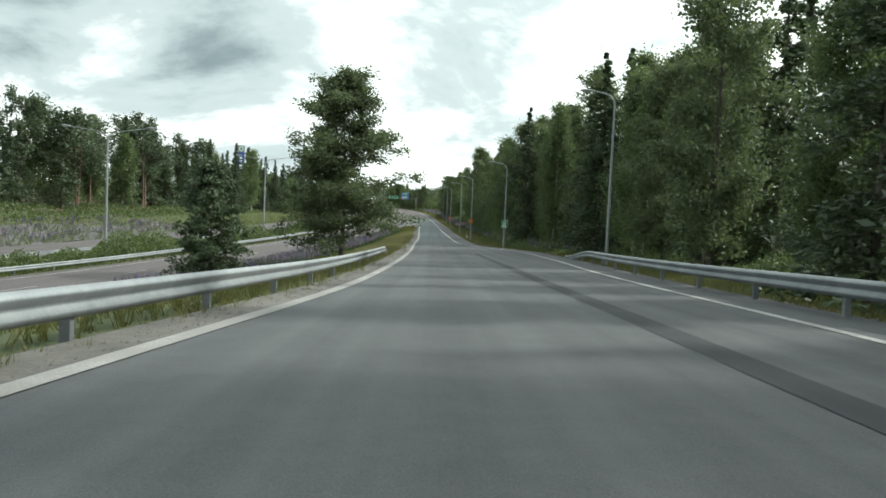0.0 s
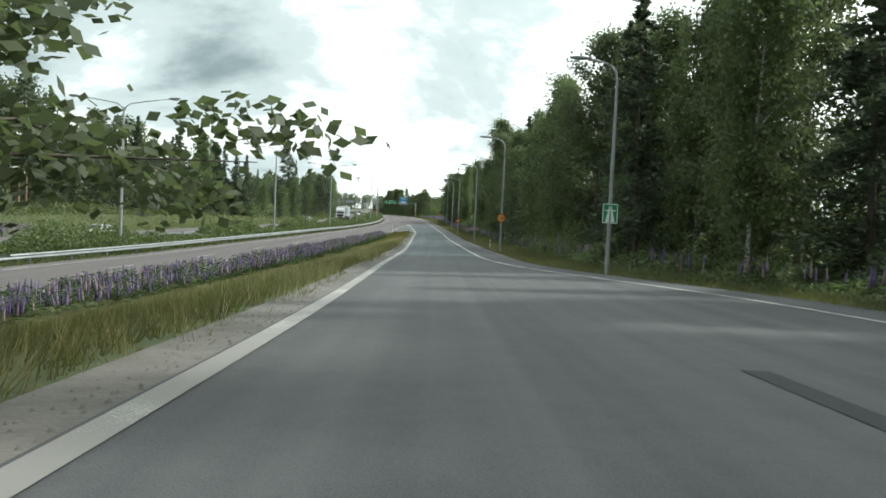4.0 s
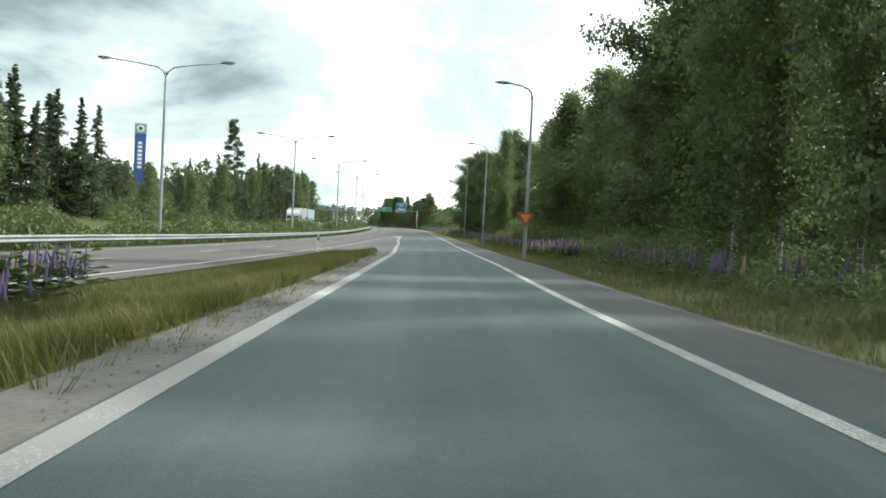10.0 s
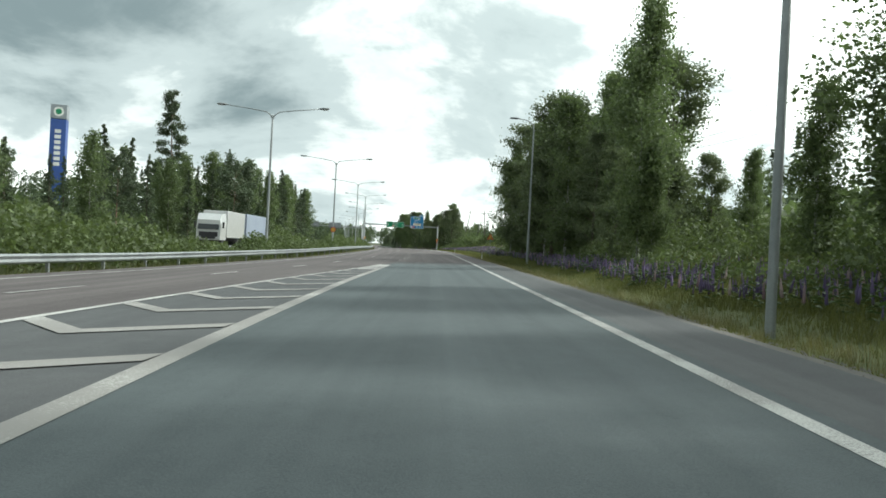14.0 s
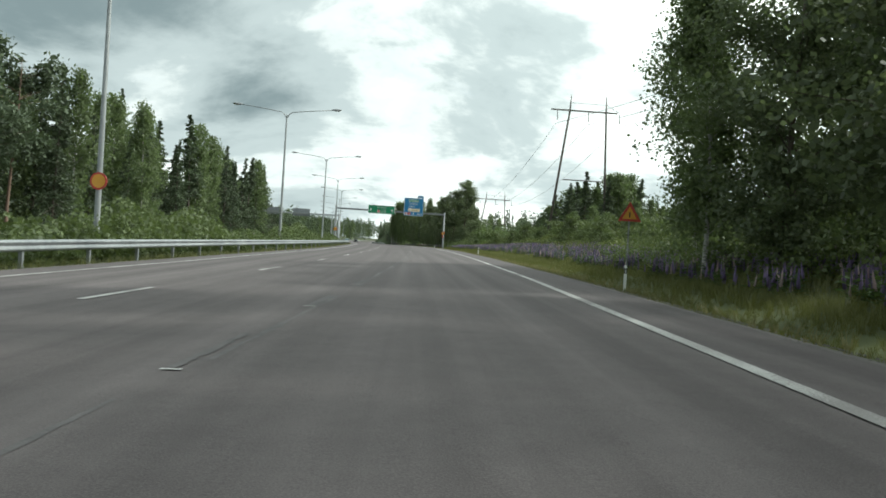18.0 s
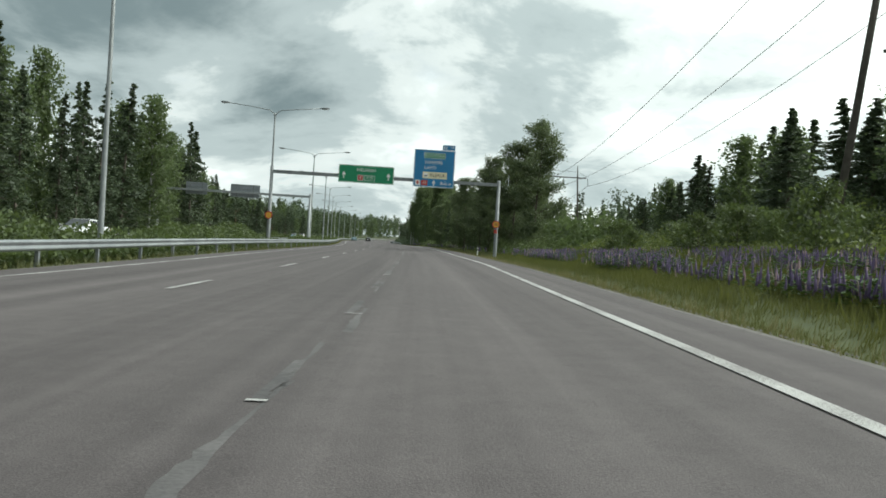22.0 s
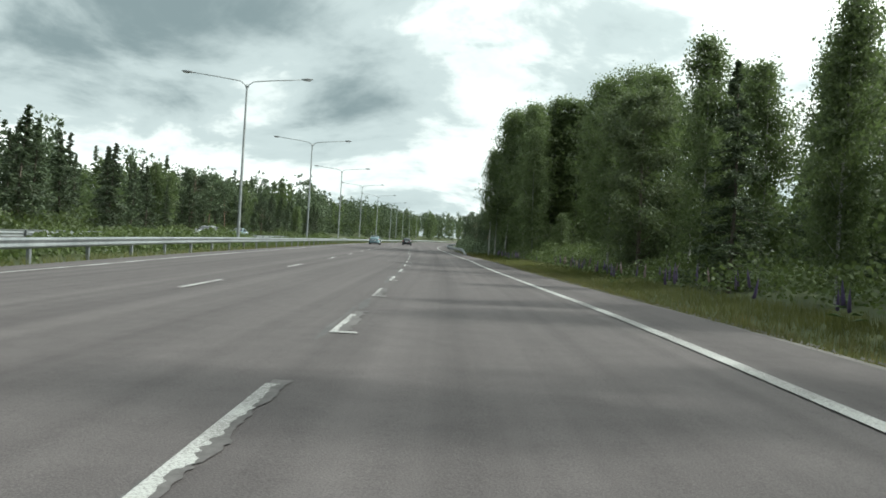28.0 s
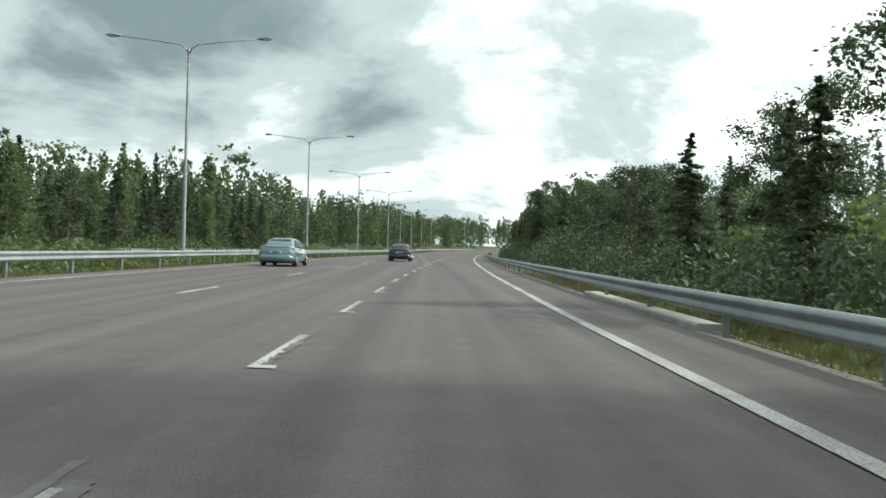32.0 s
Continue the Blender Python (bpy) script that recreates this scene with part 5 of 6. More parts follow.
def limit_sign(x, y, up, size=0.64, name="speed_sign"):
    g = empty(name, at_ground(x, y, up), "round yellow speed sign with a red rim reading 120", "traffic sign")
    face = part("plate", disc(size / 2, 0.03), "sign_red", g)
    part("face", disc(size * 0.39, 0.008, (0, -0.018, 0)), "sign_yellow", g)
    lettering("120", size * 0.42, (0, -0.024, 0), "black", g)
    part("bracket", box((0.05, 0.10, 0.30), (0, 0.06, 0)), "steel_post", g)
    return g


limit_sign(4.82, 110.36, 2.68)
yield_sign = empty("yield_sign", at_ground(3.22, 178.86, 2.15), "yellow inverted triangle with a broad red border", "traffic sign")
part("plate", polygon([(-0.45, 0.39), (0.45, 0.39), (0, -0.39)], 0.02), "sign_red", yield_sign)
part("face", polygon([(-0.27, 0.285), (0.27, 0.285), (0, -0.17)], 0.004, -0.006), "sign_yellow", yield_sign)
part("bracket", box((0.05, 0.09, 0.4), (0, 0.07, 0.1)), "steel_post", yield_sign)
motorway_sign = empty("motorway_sign", at_ground(6.93, 81.56, 2.6), "green square motorway sign with white road symbol", "traffic sign")
part("plate", box((0.62, 0.02, 0.80), (0, 0, 0), 0.004), "sign_green", motorway_sign)
part("border", frame_strip(0.60, 0.78, 0.006, 0.03, -0.012), "white", motorway_sign)
for s in (-1, 1):
    part("lane", polygon([(s * 0.03, -0.34), (s * 0.19, -0.34), (s * 0.05, 0.30), (s * 0.02, 0.30)][::s], 0.004, -0.016), "white", motorway_sign)
part("bridge", box((0.42, 0.004, 0.05), (0, -0.019, 0.12)), "white", motorway_sign)
warning = empty("warning_sign", at_ground(0.6, 308.5, 0.3), "orange triangular warning sign on a thin grey post, face blurred", "traffic sign")
part("post", tube([(0, 0, -0.5), (0, 0, 2.6)], 0.03, 8), "steel_post", warning)
part("plate", polygon([(-0.45, 2.05), (0.45, 2.05), (0, 2.83)], 0.02, -0.05), "sign_red", warning)
part("face", polygon([(-0.29, 2.14), (0.29, 2.14), (0, 2.64)], 0.004, -0.056), "sign_yellow", warning)
part("mark", box((0.05, 0.004, 0.2), (0, -0.06, 2.3)), "black", warning)
left_sign = empty("speed_sign", pose(float(LAMP_X(305.9)) + 0.05, 305.75, float(ground(LAMP_X(305.9), 305.9)) + 2.9), "round orange sign on the median lamp, face blurred", "traffic sign")
part("plate", disc(0.32, 0.03), "sign_red", left_sign)
part("face", disc(0.25, 0.008, (0, -0.018, 0)), "sign_yellow", left_sign)
part("bracket", box((0.05, 0.1, 0.3), (0, 0.06, 0)), "steel_post", left_sign)


# the gantry over the carriageway
def sign_text(words, size, x, z, parent, mat="white"):
    return lettering(words, size, (x, -0.075, z), mat, parent)


GX, GY, GZ = -30.55, 425.6, 1.75
gantry = empty("sign_gantry", pose(GX, GY, 0, 0, 0, 6.3), "grey steel sign gantry spanning the carriageway", "sign gantry")
g_floor = float(ground(GX, GY))
span = 20.0
part("column", tube([(0.0, 0, g_floor - 0.5), (0.0, 0, g_floor), (0, 0, GZ + 0.5)], [0.18, 0.165, 0.145], 14), "gantry_steel", gantry, smooth=True)
part("column", tube([(span, 0, g_floor - 0.5), (span, 0, g_floor), (span, 0, GZ + 0.4)], [0.18, 0.165, 0.145], 14), "gantry_steel", gantry, smooth=True)
part("beam", box((span, 0.22, 0.30), (span / 2, 0, GZ), 0.02), "gantry_steel", gantry)
for k in range(9):
    part("clamp", box((0.09, 0.27, 0.36), (1.6 + 2.3 * k, 0, GZ), 0.01), "steel_post", gantry)
limit_low = empty("speed_sign", pose(-10.72, 427.5, -1.75), "round yellow speed sign with a red rim reading 120", "traffic sign")
part("plate", disc(0.33, 0.03), "sign_red", limit_low)
part("face", disc(0.255, 0.008, (0, -0.018, 0)), "sign_yellow", limit_low)
lettering("120", 0.27, (0, -0.024, 0), "black", limit_low)
part("plate", box((0.28, 0.02, 0.34), (0.0, 0, -0.62), 0.004), "sign_red", limit_low)
part("bracket", box((0.05, 0.3, 0.9), (0, 0.16, -0.3)), "steel_post", limit_low)
limit_left = empty("speed_sign", pose(GX + 0.02, GY - 0.28, -2.1), "round orange sign on the gantry column, face blurred", "traffic sign")
part("plate", disc(0.33, 0.03), "sign_red", limit_left)
part("face", disc(0.255, 0.008, (0, -0.018, 0)), "sign_yellow", limit_left)
part("bracket", box((0.05, 0.1, 0.3), (0, 0.06, 0)), "steel_post", limit_left)

green = empty("direction_sign", pose(-22.3, 426.2, 1.95, 0, 0, 6.3), "wide green direction sign with white lettering on the gantry", "road sign")
part("board", box((4.85, 0.05, 1.55), (0, 0, 0), 0.01), "sign_green", green)
part("border", frame_strip(4.80, 1.50, 0.006, 0.04, -0.030), "white", green)
sign_text("HELSINKI", 0.40, 0, 0.36, green)
arrow_up(0.62, (-1.95, -0.034, -0.12), "white", green)
arrow_up(0.62, (1.95, -0.034, -0.12), "white", green)
part("shield", box((0.48, 0.006, 0.48), (-0.5, -0.032, -0.32), 0.0), "sign_red", green)
part("shield_border", frame_strip(0.50, 0.50, 0.006, 0.03, -0.037), "white", green)
sign_text("4", 0.38, -0.5, -0.32, green)
g_fr = part("shield_border", frame_strip(0.92, 0.46, 0.006, 0.03, -0.034), "white", green)
g_fr.location.x, g_fr.location.z = 0.32, -0.32
sign_text("E 75", 0.32, 0.32, -0.32, green)
for ob in green.children:
    if ob.name.startswith("shield_border") and ob != g_fr:
        ob.location.x, ob.location.z = -0.5, -0.32

blue_sign = empty("direction_sign", pose(-16.55, 426.85, 2.75, 0, 0, 6.3), "tall blue direction sign with white lettering on the gantry", "road sign")
blue_sign.matrix_world = pose(-16.42, 426.85, 2.82, 0, 0, 6.3) @ Matrix.Diagonal((1.07, 1, 1.08, 1))
part("board", box((3.35, 0.05, 3.05), (0, 0, 0), 0.01), "sign_blue", blue_sign)
part("border", frame_strip(3.30, 3.00, 0.006, 0.04, -0.030), "white", blue_sign)
part("green_panel", box((1.75, 0.006, 0.46), (0.0, -0.034, 1.05)), "sign_green", blue_sign)
pb = part("panel_border", frame_strip(1.75, 0.46, 0.006, 0.03, -0.039), "white", blue_sign)
pb.location.z = 1.05
sign_text("KOUVOLA", 0.34, 0, 1.05, blue_sign)
sign_text("TAMPERE", 0.36, -0.08, 0.48, blue_sign)
sign_text("LAHTI", 0.36, -0.32, 0.05, blue_sign)
part("cream_panel", box((2.0, 0.006, 0.54), (0.08, -0.034, -0.55)), "sign_cream", blue_sign)
part("symbol", box((0.34, 0.006, 0.34), (-0.66, -0.040, -0.55)), "white", blue_sign)
part("symbol_mark", box((0.24, 0.004, 0.09), (-0.66, -0.045, -0.60)), "black", blue_sign)
sign_text("KUJALA", 0.36, 0.28, -0.55, blue_sign, "black")
part("cross_panel", box((0.42, 0.006, 0.42), (-1.3, -0.034, -1.18)), "white", blue_sign)
part("cross", box((0.30, 0.006, 0.10), (-1.3, -0.040, -1.18)), "sign_red", blue_sign)
part("cross", box((0.10, 0.006, 0.30), (-1.3, -0.042, -1.18)), "sign_red", blue_sign)
part("shield", box((0.52, 0.006, 0.42), (-0.75, -0.034, -1.18)), "sign_red", blue_sign)
sign_text("12", 0.34, -0.75, -1.18, blue_sign)
arrow_up(0.50, (0.02, -0.034, -1.18), "white", blue_sign)
sign_text("800 m", 0.36, 1.02, -1.18, blue_sign)
part("number_plate", box((1.05, 0.05, 0.44), (1.12, 0, 1.76), 0.008), "sign_blue", blue_sign)
np_b = part("plate_border", frame_strip(1.02, 0.41, 0.006, 0.025, -0.030), "white", blue_sign)
np_b.location.x, np_b.location.z = 1.12, 1.76
sign_text("17", 0.32, 1.38, 1.76, blue_sign)
part("exit_symbol", polygon([(0.72, 1.62), (0.80, 1.62), (0.82, 1.90), (0.74, 1.90)], 0.004, -0.034), "white", blue_sign)
part("exit_symbol", polygon([(0.86, 1.62), (0.93, 1.62), (1.04, 1.90), (0.97, 1.90)], 0.004, -0.034), "white", blue_sign)

# the gantry for the opposite carriageway, seen from behind
back = empty("sign_gantry", pose(-36.2, 464.0, 0, 0, 0, 9), "grey steel sign gantry over the opposite carriageway", "sign gantry")
b_floor = float(ground(-36.2, 464.0))
part("column", tube([(0, 0, b_floor - 0.5), (0, 0, b_floor), (0, 0, 1.9)], [0.22, 0.20, 0.17], 14), "pole", back, smooth=True)
part("column", tube([(-20, 0, b_floor - 1.0), (-20, 0, b_floor), (-20, 0, 1.9)], [0.22, 0.20, 0.17], 14), "pole", back, smooth=True)
part("beam", box((20, 0.22, 0.30), (-10, 0, 1.5), 0.02), "pole", back)
for x, w, h in ((-8.8, 3.9, 1.75), (-15.2, 2.8, 1.6)):
    bs = empty("direction_sign", pose(-36.2 + x * math.cos(radians(9)), 464.35 + x * math.sin(radians(9)), 1.75, 0, 0, 9), "grey back of a direction sign on the far gantry", "road sign")
    part("board", box((w, 0.04, h), (0, 0, 0), 0.01), "sign_back", bs)
    for k in range(4):
        part("stiffener", box((w * 0.97, 0.05, 0.05), (0, -0.045, -h * 0.38 + k * h * 0.25)), "steel_post", bs)
    for s in (-1, 1):
        part("upright", box((0.10, 0.07, h * 1.05), (s * w * 0.28, -0.10, 0)), "steel_post", bs)


def marker_post(x, y):
    g = empty("marker_post", at_ground(x, y, 0, random.Random(int(y)).uniform(-8, 8)), "white plastic roadside marker post with a black band", "marker post", "marker posts")
    part("post", box((0.09, 0.05, 1.15), (0, 0, 0.29), 0.015), "white", g)
    part("band", box((0.096, 0.056, 0.17), (0, 0, 0.68), 0.004), "black", g)
    part("reflector", box((0.04, 0.008, 0.12), (0, -0.030, 0.68)), "lens", g)


marker_post(-7.0, 176.5)
for y in (122.0, 303.0, 362.0, 432.5):
    marker_post(float(ramp_right(y)) + (3.35 if y > 300 else 2.95), y)


# ------------------------------------------------------------------ power line
def power_pylon(x, y, turn, low, tall, spread):
    g = empty("power_pylon", pose(x, y, low, 0, 0, turn), "tall two-legged wooden power pylon with a crossarm", "power pylon", "power line")
    hl = spread / 2
    for s in (-1, 1):
        part("leg", tube([(s * (hl + (2.4 if s < 0 else 0.8)), 0, -0.6), (s * hl, 0, tall), (s * (hl - 0.1), 0, tall + 2.3)], [0.20, 0.14, 0.05], 10), "wood_pole", g, smooth=True)
    part("crossarm", box((spread + 4.4, 0.16, 0.20), (-0.6, -0.18, tall), 0.02), "wood_pole", g)
    part("brace", box((spread + 1.0, 0.12, 0.16), (0, -0.18, tall * 0.48), 0.02), "wood_pole", g)
    part("earth_wire_bar", tube([(-hl + 0.1, 0, tall + 1.15), (hl - 0.1, 0, tall + 1.15)], 0.03, 6), "steel_post", g)
    part("strut", tube([(hl - 0.05, 0, tall + 1.2), (hl + 2.0, -0.1, tall + 0.05)], 0.03, 6), "steel_post", g)
    for k in (-1, 0, 1):
        part("insulator", tube([(k * (hl + 1.9), -0.18, tall - 0.1), (k * (hl + 1.9) + 0.12, -0.18, tall - 1.5)], [0.05, 0.07], 8), "glass_dark", g)
    return g


PY = [(45.0, 240.0, 6.0), (10.5, 396.0, 6.0), (1.0, 512.0, 6.0), (-9.0, 630.0, 6.0)]
for px, py, turn in PY:
    low = float(ground(px, py))
    power_pylon(px, py, turn, low, 16.8 - low if py == 396.0 else (13.6 if py > 400 else 18.6), 5.4)
wires = empty("power_lines", pose(0, 0, 0), "thin sagging power lines between the pylons", "power line")
for k in (-1, 0, 1):
    for (x0, y0, _), (x1, y1, _) in zip(PY, PY[1:]):
        z0 = 14.9 if y0 == 396.0 else float(ground(x0, y0)) + (12.1 if y0 > 400 else 17.1)
        z1 = 14.9 if y1 == 396.0 else float(ground(x1, y1)) + (12.1 if y1 > 400 else 17.1)
        pts = []
        for i in range(13):
            f = i / 12
            pts.append((x0 + (x1 - x0) * f + k * 4.6, y0 + (y1 - y0) * f, z0 + (z1 - z0) * f - 10 * f * (1 - f)))
        part("wire", tube(pts, 0.027, 5, None, False), "black", wires)

# tall advertising pillar behind the woods
pillar = empty("advertising_pillar", pose(-90.0, 373.5, 0, 0, 0, 18), "tall blue advertising pillar with a pale green top panel", "pillar")
p_floor = float(ground(-90, 373.5))
M["pillar_blue"] = plain("pillar_blue", (0.030, 0.075, 0.28), 0.45)
part("shaft", box((3.1, 3.1, 19.0 - p_floor), (0, 0, (19.0 + p_floor) / 2), 0.08), "pillar_blue", pillar)
part("top_panel", box((3.2, 3.2, 3.0), (0, 0, 20.55), 0.08), "sign_back", pillar, "pale grey-green panel with a white emblem")
part("emblem", disc(1.0, 0.06, (0, -1.62, 20.55)), "white", pillar)
part("emblem_mark", disc(0.6, 0.07, (0, -1.64, 20.55)), "sign_green", pillar)
for k in range(7):
    part("lettering_bar", box((1.2, 0.06, 0.75), (0, -1.57, 9.5 + 1.15 * k), 0.05), "white", pillar)


# ------------------------------------------------------------------ vehicles
def car_paint(name, col, rough=0.25):
    def build(t, b):
        n = noise_at(t, 3.0, 4)
        t.links.new(ramp(t, n, [(0.3, tuple(c * 0.92 for c in col)), (0.7, col)]), b.inputs["Base Color"])
        b.inputs["Roughness"].default_value = rough
        b.inputs["Metallic"].default_value = 0.3
        b.inputs["Coat Weight"].default_value = 0.6
    return material(name, build)


M["paint_black"] = car_paint("paint_black", (0.018, 0.022, 0.028))
M["paint_teal"] = car_paint("paint_teal", (0.15, 0.225, 0.25))
M["paint_white"] = car_paint("paint_white", (0.70, 0.70, 0.70))
M["chrome"] = plain("chrome", (0.6, 0.6, 0.6), 0.2, 0.9)
M["tail_red"] = plain("tail_red", (0.35, 0.02, 0.025), 0.2)


def loft(sections, caps=True):
    """Joins cross-sections, each a list of points, into one skin."""
    bm = bmesh.new()
    rings = [[bm.verts.new(p) for p in sec] for sec in sections]
    n = len(rings[0])
    for a, b in zip(rings, rings[1:]):
        for k in range(n):
            bm.faces.new((a[k], a[(k + 1) % n], b[(k + 1) % n], b[k]))
    if caps:
        bm.faces.new(rings[0][::-1])
        bm.faces.new(rings[-1])
    bmesh.ops.recalc_face_normals(bm, faces=bm.faces)
    return bm


def hull_ring(y, w, z0, z1, r=0.12):
    """A rounded cross-section: half width w, from z0 up to z1."""
    return [(-w + r, y, z0), (w - r, y, z0), (w - 0.02, y, z0 + r), (w, y, (z0 + z1) * 0.5), (w - 0.05, y, z1 - r * 0.9), (w - r - 0.08, y, z1), (-w + r + 0.08, y, z1), (-w + 0.05, y, z1 - r * 0.9), (-w, y, (z0 + z1) * 0.5), (-w + 0.02, y, z0 + r)]


def sedan(paint, label, m, group="", chromes=True):
    """Faces +y; 4.7 m long."""
    g = empty("sedan_car", m, label, "car", group)
    body = [hull_ring(-2.33, 0.70, 0.42, 0.86, 0.10), hull_ring(-2.25, 0.84, 0.26, 1.00), hull_ring(-2.0, 0.88, 0.20, 1.05), hull_ring(-1.5, 0.90, 0.18, 1.04), hull_ring(0.0, 0.91, 0.18, 0.98),
            hull_ring(0.9, 0.90, 0.18, 0.96), hull_ring(1.7, 0.88, 0.19, 0.88), hull_ring(2.2, 0.80, 0.24, 0.76), hull_ring(2.36, 0.62, 0.36, 0.64, 0.08)]
    part("body", loft(body), paint, g, smooth=True)
    def cab(y, w0, w1, z0, z1):
        return [(-w0, y, z0), (w0, y, z0), (w1 + 0.04, y, z1 - 0.06), (w1 - 0.10, y, z1), (-w1 + 0.10, y, z1), (-w1 - 0.04, y, z1 - 0.06)]
    part("cabin", loft([cab(-1.72, 0.76, 0.70, 0.96, 1.00), cab(-1.05, 0.80, 0.60, 0.96, 1.38), cab(-0.5, 0.82, 0.58, 0.94, 1.43), cab(0.25, 0.82, 0.58, 0.92, 1.41), cab(1.15, 0.80, 0.68, 0.90, 0.96)]), paint, g, smooth=True)
    part("rear_window", loft([[(-0.62, -1.60, 1.055), (0.62, -1.60, 1.055), (0.62, -1.56, 1.075), (-0.62, -1.56, 1.075)], [(-0.50, -1.12, 1.345), (0.50, -1.12, 1.345), (0.50, -1.10, 1.362), (-0.50, -1.10, 1.362)]]), "glass_dark", g)
    part("windscreen", loft([[(-0.52, 0.36, 1.385), (0.52, 0.36, 1.385), (0.52, 0.34, 1.402), (-0.52, 0.34, 1.402)], [(-0.66, 1.05, 1.015), (0.66, 1.05, 1.015), (0.66, 1.02, 1.035), (-0.66, 1.02, 1.035)]]), "glass_dark", g)
    for s in (-1, 1):
        for y0, y1, y2, y3 in ((-1.36, -0.32, -0.36, -1.0), (-0.24, 0.88, 0.30, -0.20)):
            bm = bmesh.new()
            a = [bm.verts.new((s * 0.835, y0, 1.01)), bm.verts.new((s * 0.835, y1, 1.0)), bm.verts.new((s * 0.655, y2, 1.345)), bm.verts.new((s * 0.655, y3, 1.335))]
            f = bm.faces.new(a)
            bmesh.ops.solidify(bm, geom=[f], thickness=0.02)
            part("side_window", bm, "glass_dark", g)
        for y in (-1.42, 1.38):
            tyre = bmesh.new()
            bmesh.ops.create_cone(tyre, cap_ends=True, segments=24, radius1=0.32, radius2=0.32, depth=0.21, matrix=Matrix.Translation((s * 0.80, y, 0.32)) @ Matrix.Rotation(radians(90), 4, "Y"))
            bmesh.ops.bevel(tyre, geom=[e for e in tyre.edges if abs((e.verts[0].co - e.verts[1].co).x) < 0.01], offset=0.03, segments=2, affect="EDGES")
            w = part("wheel", tyre, "rubber", g)
            rim = bmesh.new()
            bmesh.ops.create_cone(rim, cap_ends=True, segments=20, radius1=0.22, radius2=0.20, depth=0.03, matrix=Matrix.Translation((s * 0.91, y, 0.32)) @ Matrix.Rotation(radians(90), 4, "Y"))
            for k in range(5):
                bm_box(rim, (0.02, 0.05, 0.19), (s * 0.925, y + 0.11 * math.sin(k * 1.257), 0.32 + 0.11 * math.cos(k * 1.257)), 0.0, Matrix.Rotation(-k * 1.257, 4, "X"))
            part("rim", rim, "chrome", w)
        lamp = loft([[(s * 0.40, -2.335, 0.74), (s * 0.78, -2.26, 0.74), (s * 0.80, -2.26, 0.92), (s * 0.46, -2.32, 0.90)], [(s * 0.40, -2.2, 0.74), (s * 0.86, -2.05, 0.76), (s * 0.865, -2.05, 0.93), (s * 0.46, -2.2, 0.90)]])
        part("tail_light", lamp, "tail_red", g)
        part("mirror", box((0.20, 0.10, 0.13), (s * 0.98, 0.72, 1.02), 0.03), paint, g)
        part("door_handle", box((0.03, 0.18, 0.03), (s * 0.915, -0.30, 0.86), 0.008), "chrome" if chromes else paint, g)
    part("rear_bumper", loft([hull_ring(-2.40, 0.66, 0.34, 0.56, 0.06), hull_ring(-2.34, 0.84, 0.28, 0.60, 0.08), hull_ring(-2.0, 0.895, 0.26, 0.60, 0.08)]), paint, g, smooth=True)
    part("boot_lid", box((1.30, 0.05, 0.05), (0, -2.26, 0.985), 0.02), paint, g)
    plate = part("licence_plate", box((0.52, 0.02, 0.115), (0, -2.375, 0.72), 0.004), "white", g)
    part("plate_bar", box((0.40, 0.01, 0.06), (0, -2.388, 0.72)), "black", plate)
    part("underside", box((1.5, 4.0, 0.12), (0, 0, 0.22), 0.02), "rubber", g)
    return g


def on_road(x, y, turn, height):
    return pose(x, y, float(height(x, y)) + 0.005, 0, 0, turn)


sedan("paint_black", "dark sedan on the motorway's inner lane", on_road(-57.3, 643.0, 9.0, main_z))
sedan("paint_teal", "pale blue-green sedan on the motorway's outer lane", on_road(-57.6, 617.0, 9.6, main_z))
for y, lane, paint, words in ((118, -7.0, "paint_white", "white car on the opposite carriageway"), (232, -11.5, "paint_white", "white car on the opposite carriageway"), (402, -7.2, "paint_white", "white car on the opposite carriageway"),
                              (560, -7.2, "paint_white", "white car on the opposite carriageway"), (592, -11.3, "paint_teal", "pale car on the opposite carriageway"), (330, -7.0, "paint_black", "dark car on the opposite carriageway")):
    x = float(lamp_row(y)) + lane
    turn = float(np.degrees(np.arctan((lamp_row(y - 5) - lamp_row(y + 5)) / 10)))
    sedan(paint, words, pose(x, y, float(ground(x, y)) + 0.065, 0, 0, 180 + turn), "oncoming cars", False)


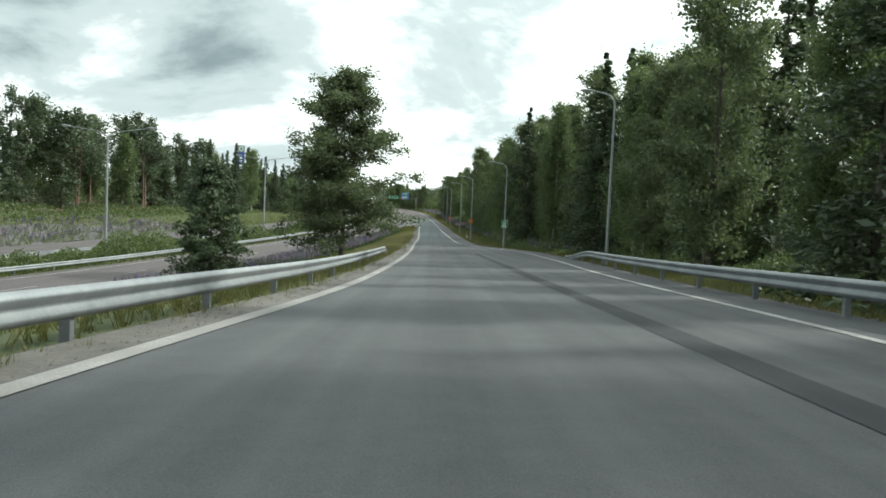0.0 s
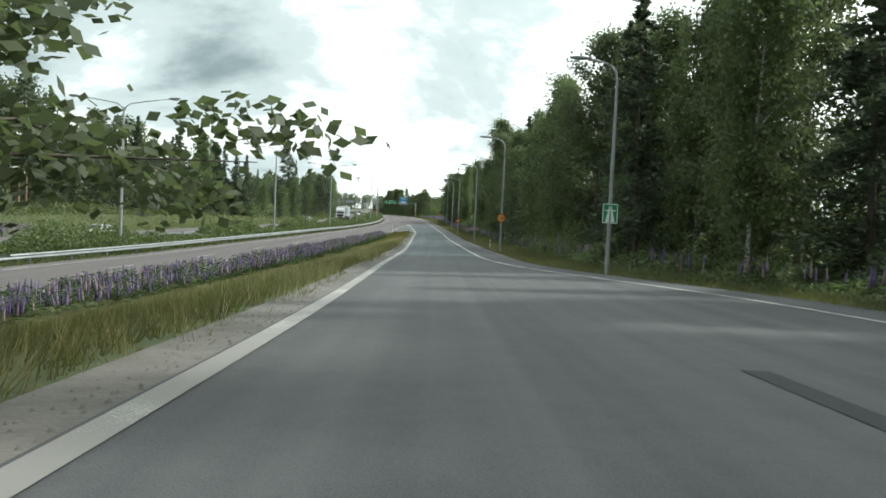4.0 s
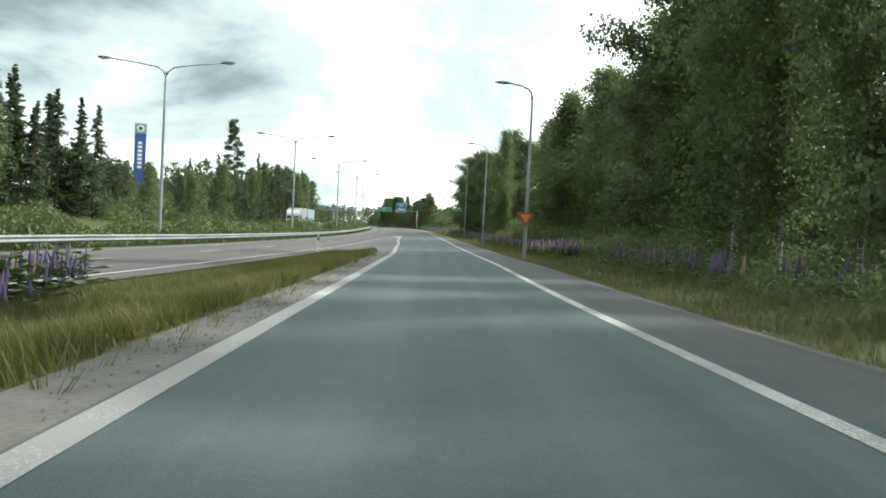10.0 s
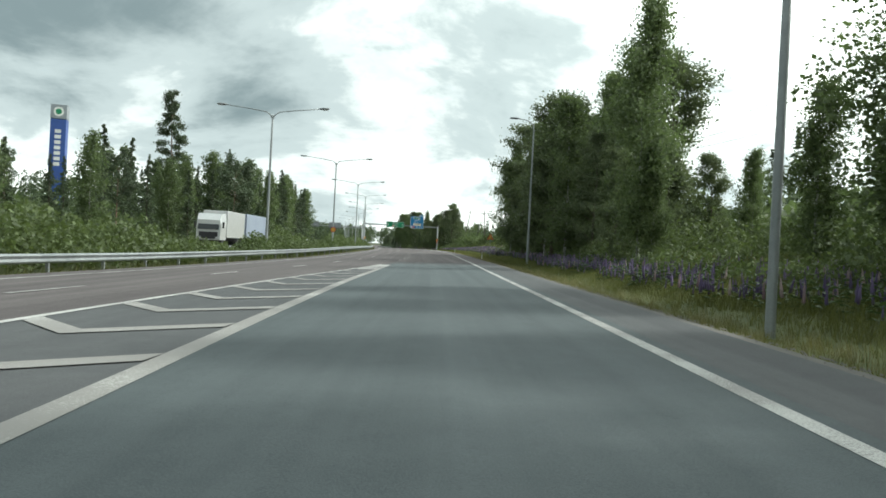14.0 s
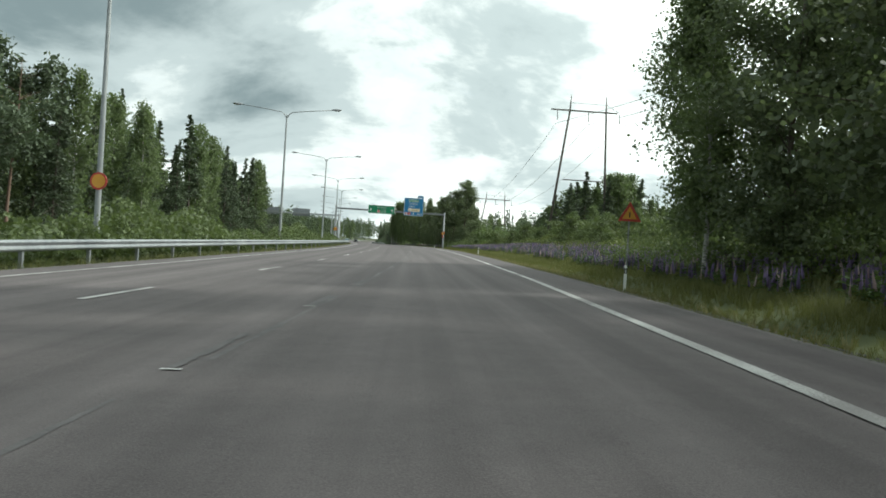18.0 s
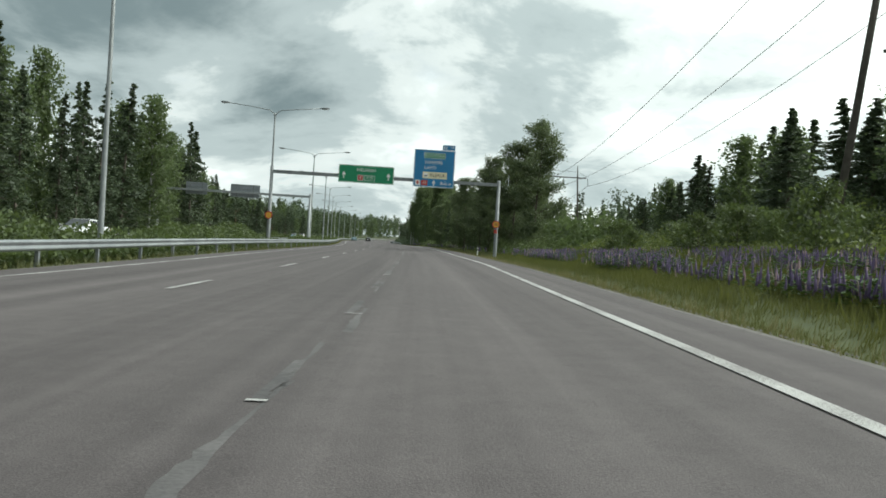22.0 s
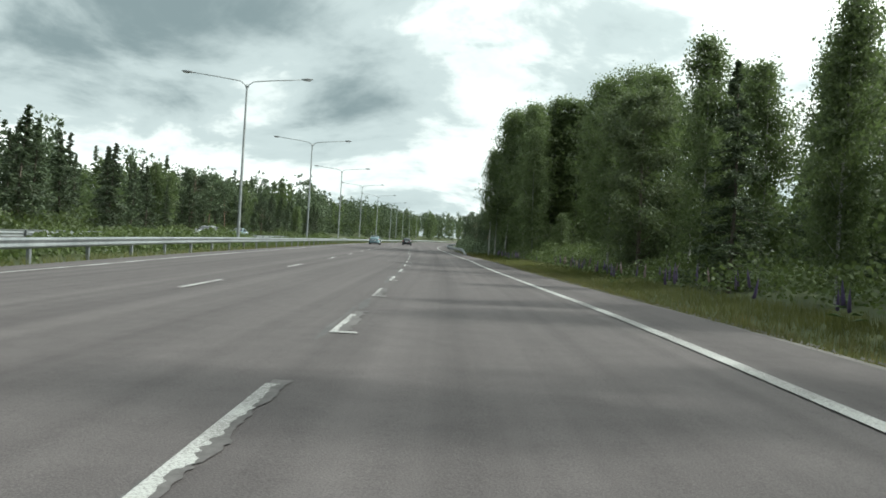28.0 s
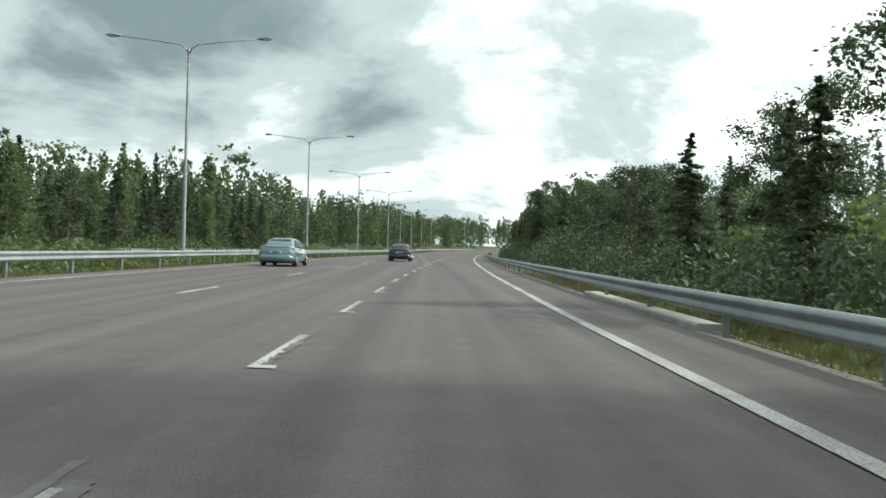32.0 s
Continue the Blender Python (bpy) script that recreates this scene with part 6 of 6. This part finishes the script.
def truck(m):
    """Faces +y: a cab, a box body and a trailer."""
    g = empty("truck", m, "white box truck with a grey-blue trailer on the opposite carriageway", "truck")
    part("cab", loft([[(-1.2, y, 0.9), (1.2, y, 0.9), (1.22, y, 2.2), (1.15, y, z), (-1.15, y, z), (-1.22, y, 2.2)] for y, z in ((8.2, 3.6), (9.9, 3.55), (10.35, 2.9))]), "paint_white", g)
    part("windscreen", box((2.1, 0.04, 0.85), (0, 10.36, 2.35), 0.02, Matrix.Rotation(radians(14), 4, "X")), "glass_dark", g)
    part("grille", box((1.9, 0.06, 0.7), (0, 10.36, 1.35), 0.02), "black", g)
    part("box_body", box((2.55, 7.4, 2.75), (0, 4.3, 2.55), 0.04), "paint_white", g, "white cargo box")
    crescent = bmesh.new()
    pts = []
    for k in range(13):
        a = radians(40 + 280 * k / 12)
        pts.append((1.0 * math.cos(a), 1.0 * math.sin(a)))
    for k in range(12, -1, -1):
        a = radians(40 + 280 * k / 12)
        pts.append((0.25 + 0.82 * math.cos(a), 0.82 * math.sin(a)))
    for px, pz in pts:
        crescent.verts.new((1.281, 6.2 + px * 0.9, 2.6 + pz))
    crescent.faces.new(crescent.verts[:])
    part("emblem", crescent, "steel_post", g)
    part("lettering_bar", box((0.01, 3.4, 0.34), (1.28, 3.0, 2.5)), "steel_post", g)
    part("trailer", box((2.55, 10.2, 2.85), (0, -5.4, 2.55), 0.04), M["trailer"], g, "grey-blue tarpaulin trailer")
    part("chassis", box((1.1, 19.5, 0.3), (0, -0.2, 0.95)), "rubber", g)
    for y in (9.3, 3.2, 1.9, -2.6, -8.0, -9.3):
        for s in (-1, 1):
            w = bmesh.new()
            bmesh.ops.create_cone(w, cap_ends=True, segments=20, radius1=0.5, radius2=0.5, depth=0.34, matrix=Matrix.Translation((s * 1.02, y, 0.5)) @ Matrix.Rotation(radians(90), 4, "Y"))
            part("wheel", w, "rubber", g)
    for s in (-1, 1):
        part("headlight", box((0.4, 0.08, 0.2), (s * 0.9, 10.38, 1.1), 0.03), "lens", g)
        part("mirror", box((0.18, 0.1, 0.6), (s * 1.42, 10.1, 2.4), 0.03), "black", g)


M["trailer"] = speckled("trailer", (0.20, 0.235, 0.30), (0.27, 0.30, 0.37), 0.6, (0.3, 2.0, 12.0), 0.05)
ty = 294.2
tx = float(lamp_row(ty)) - 9.6
truck(pose(tx, ty, float(ground(tx, ty)) + 0.065, 0, 0, 182))
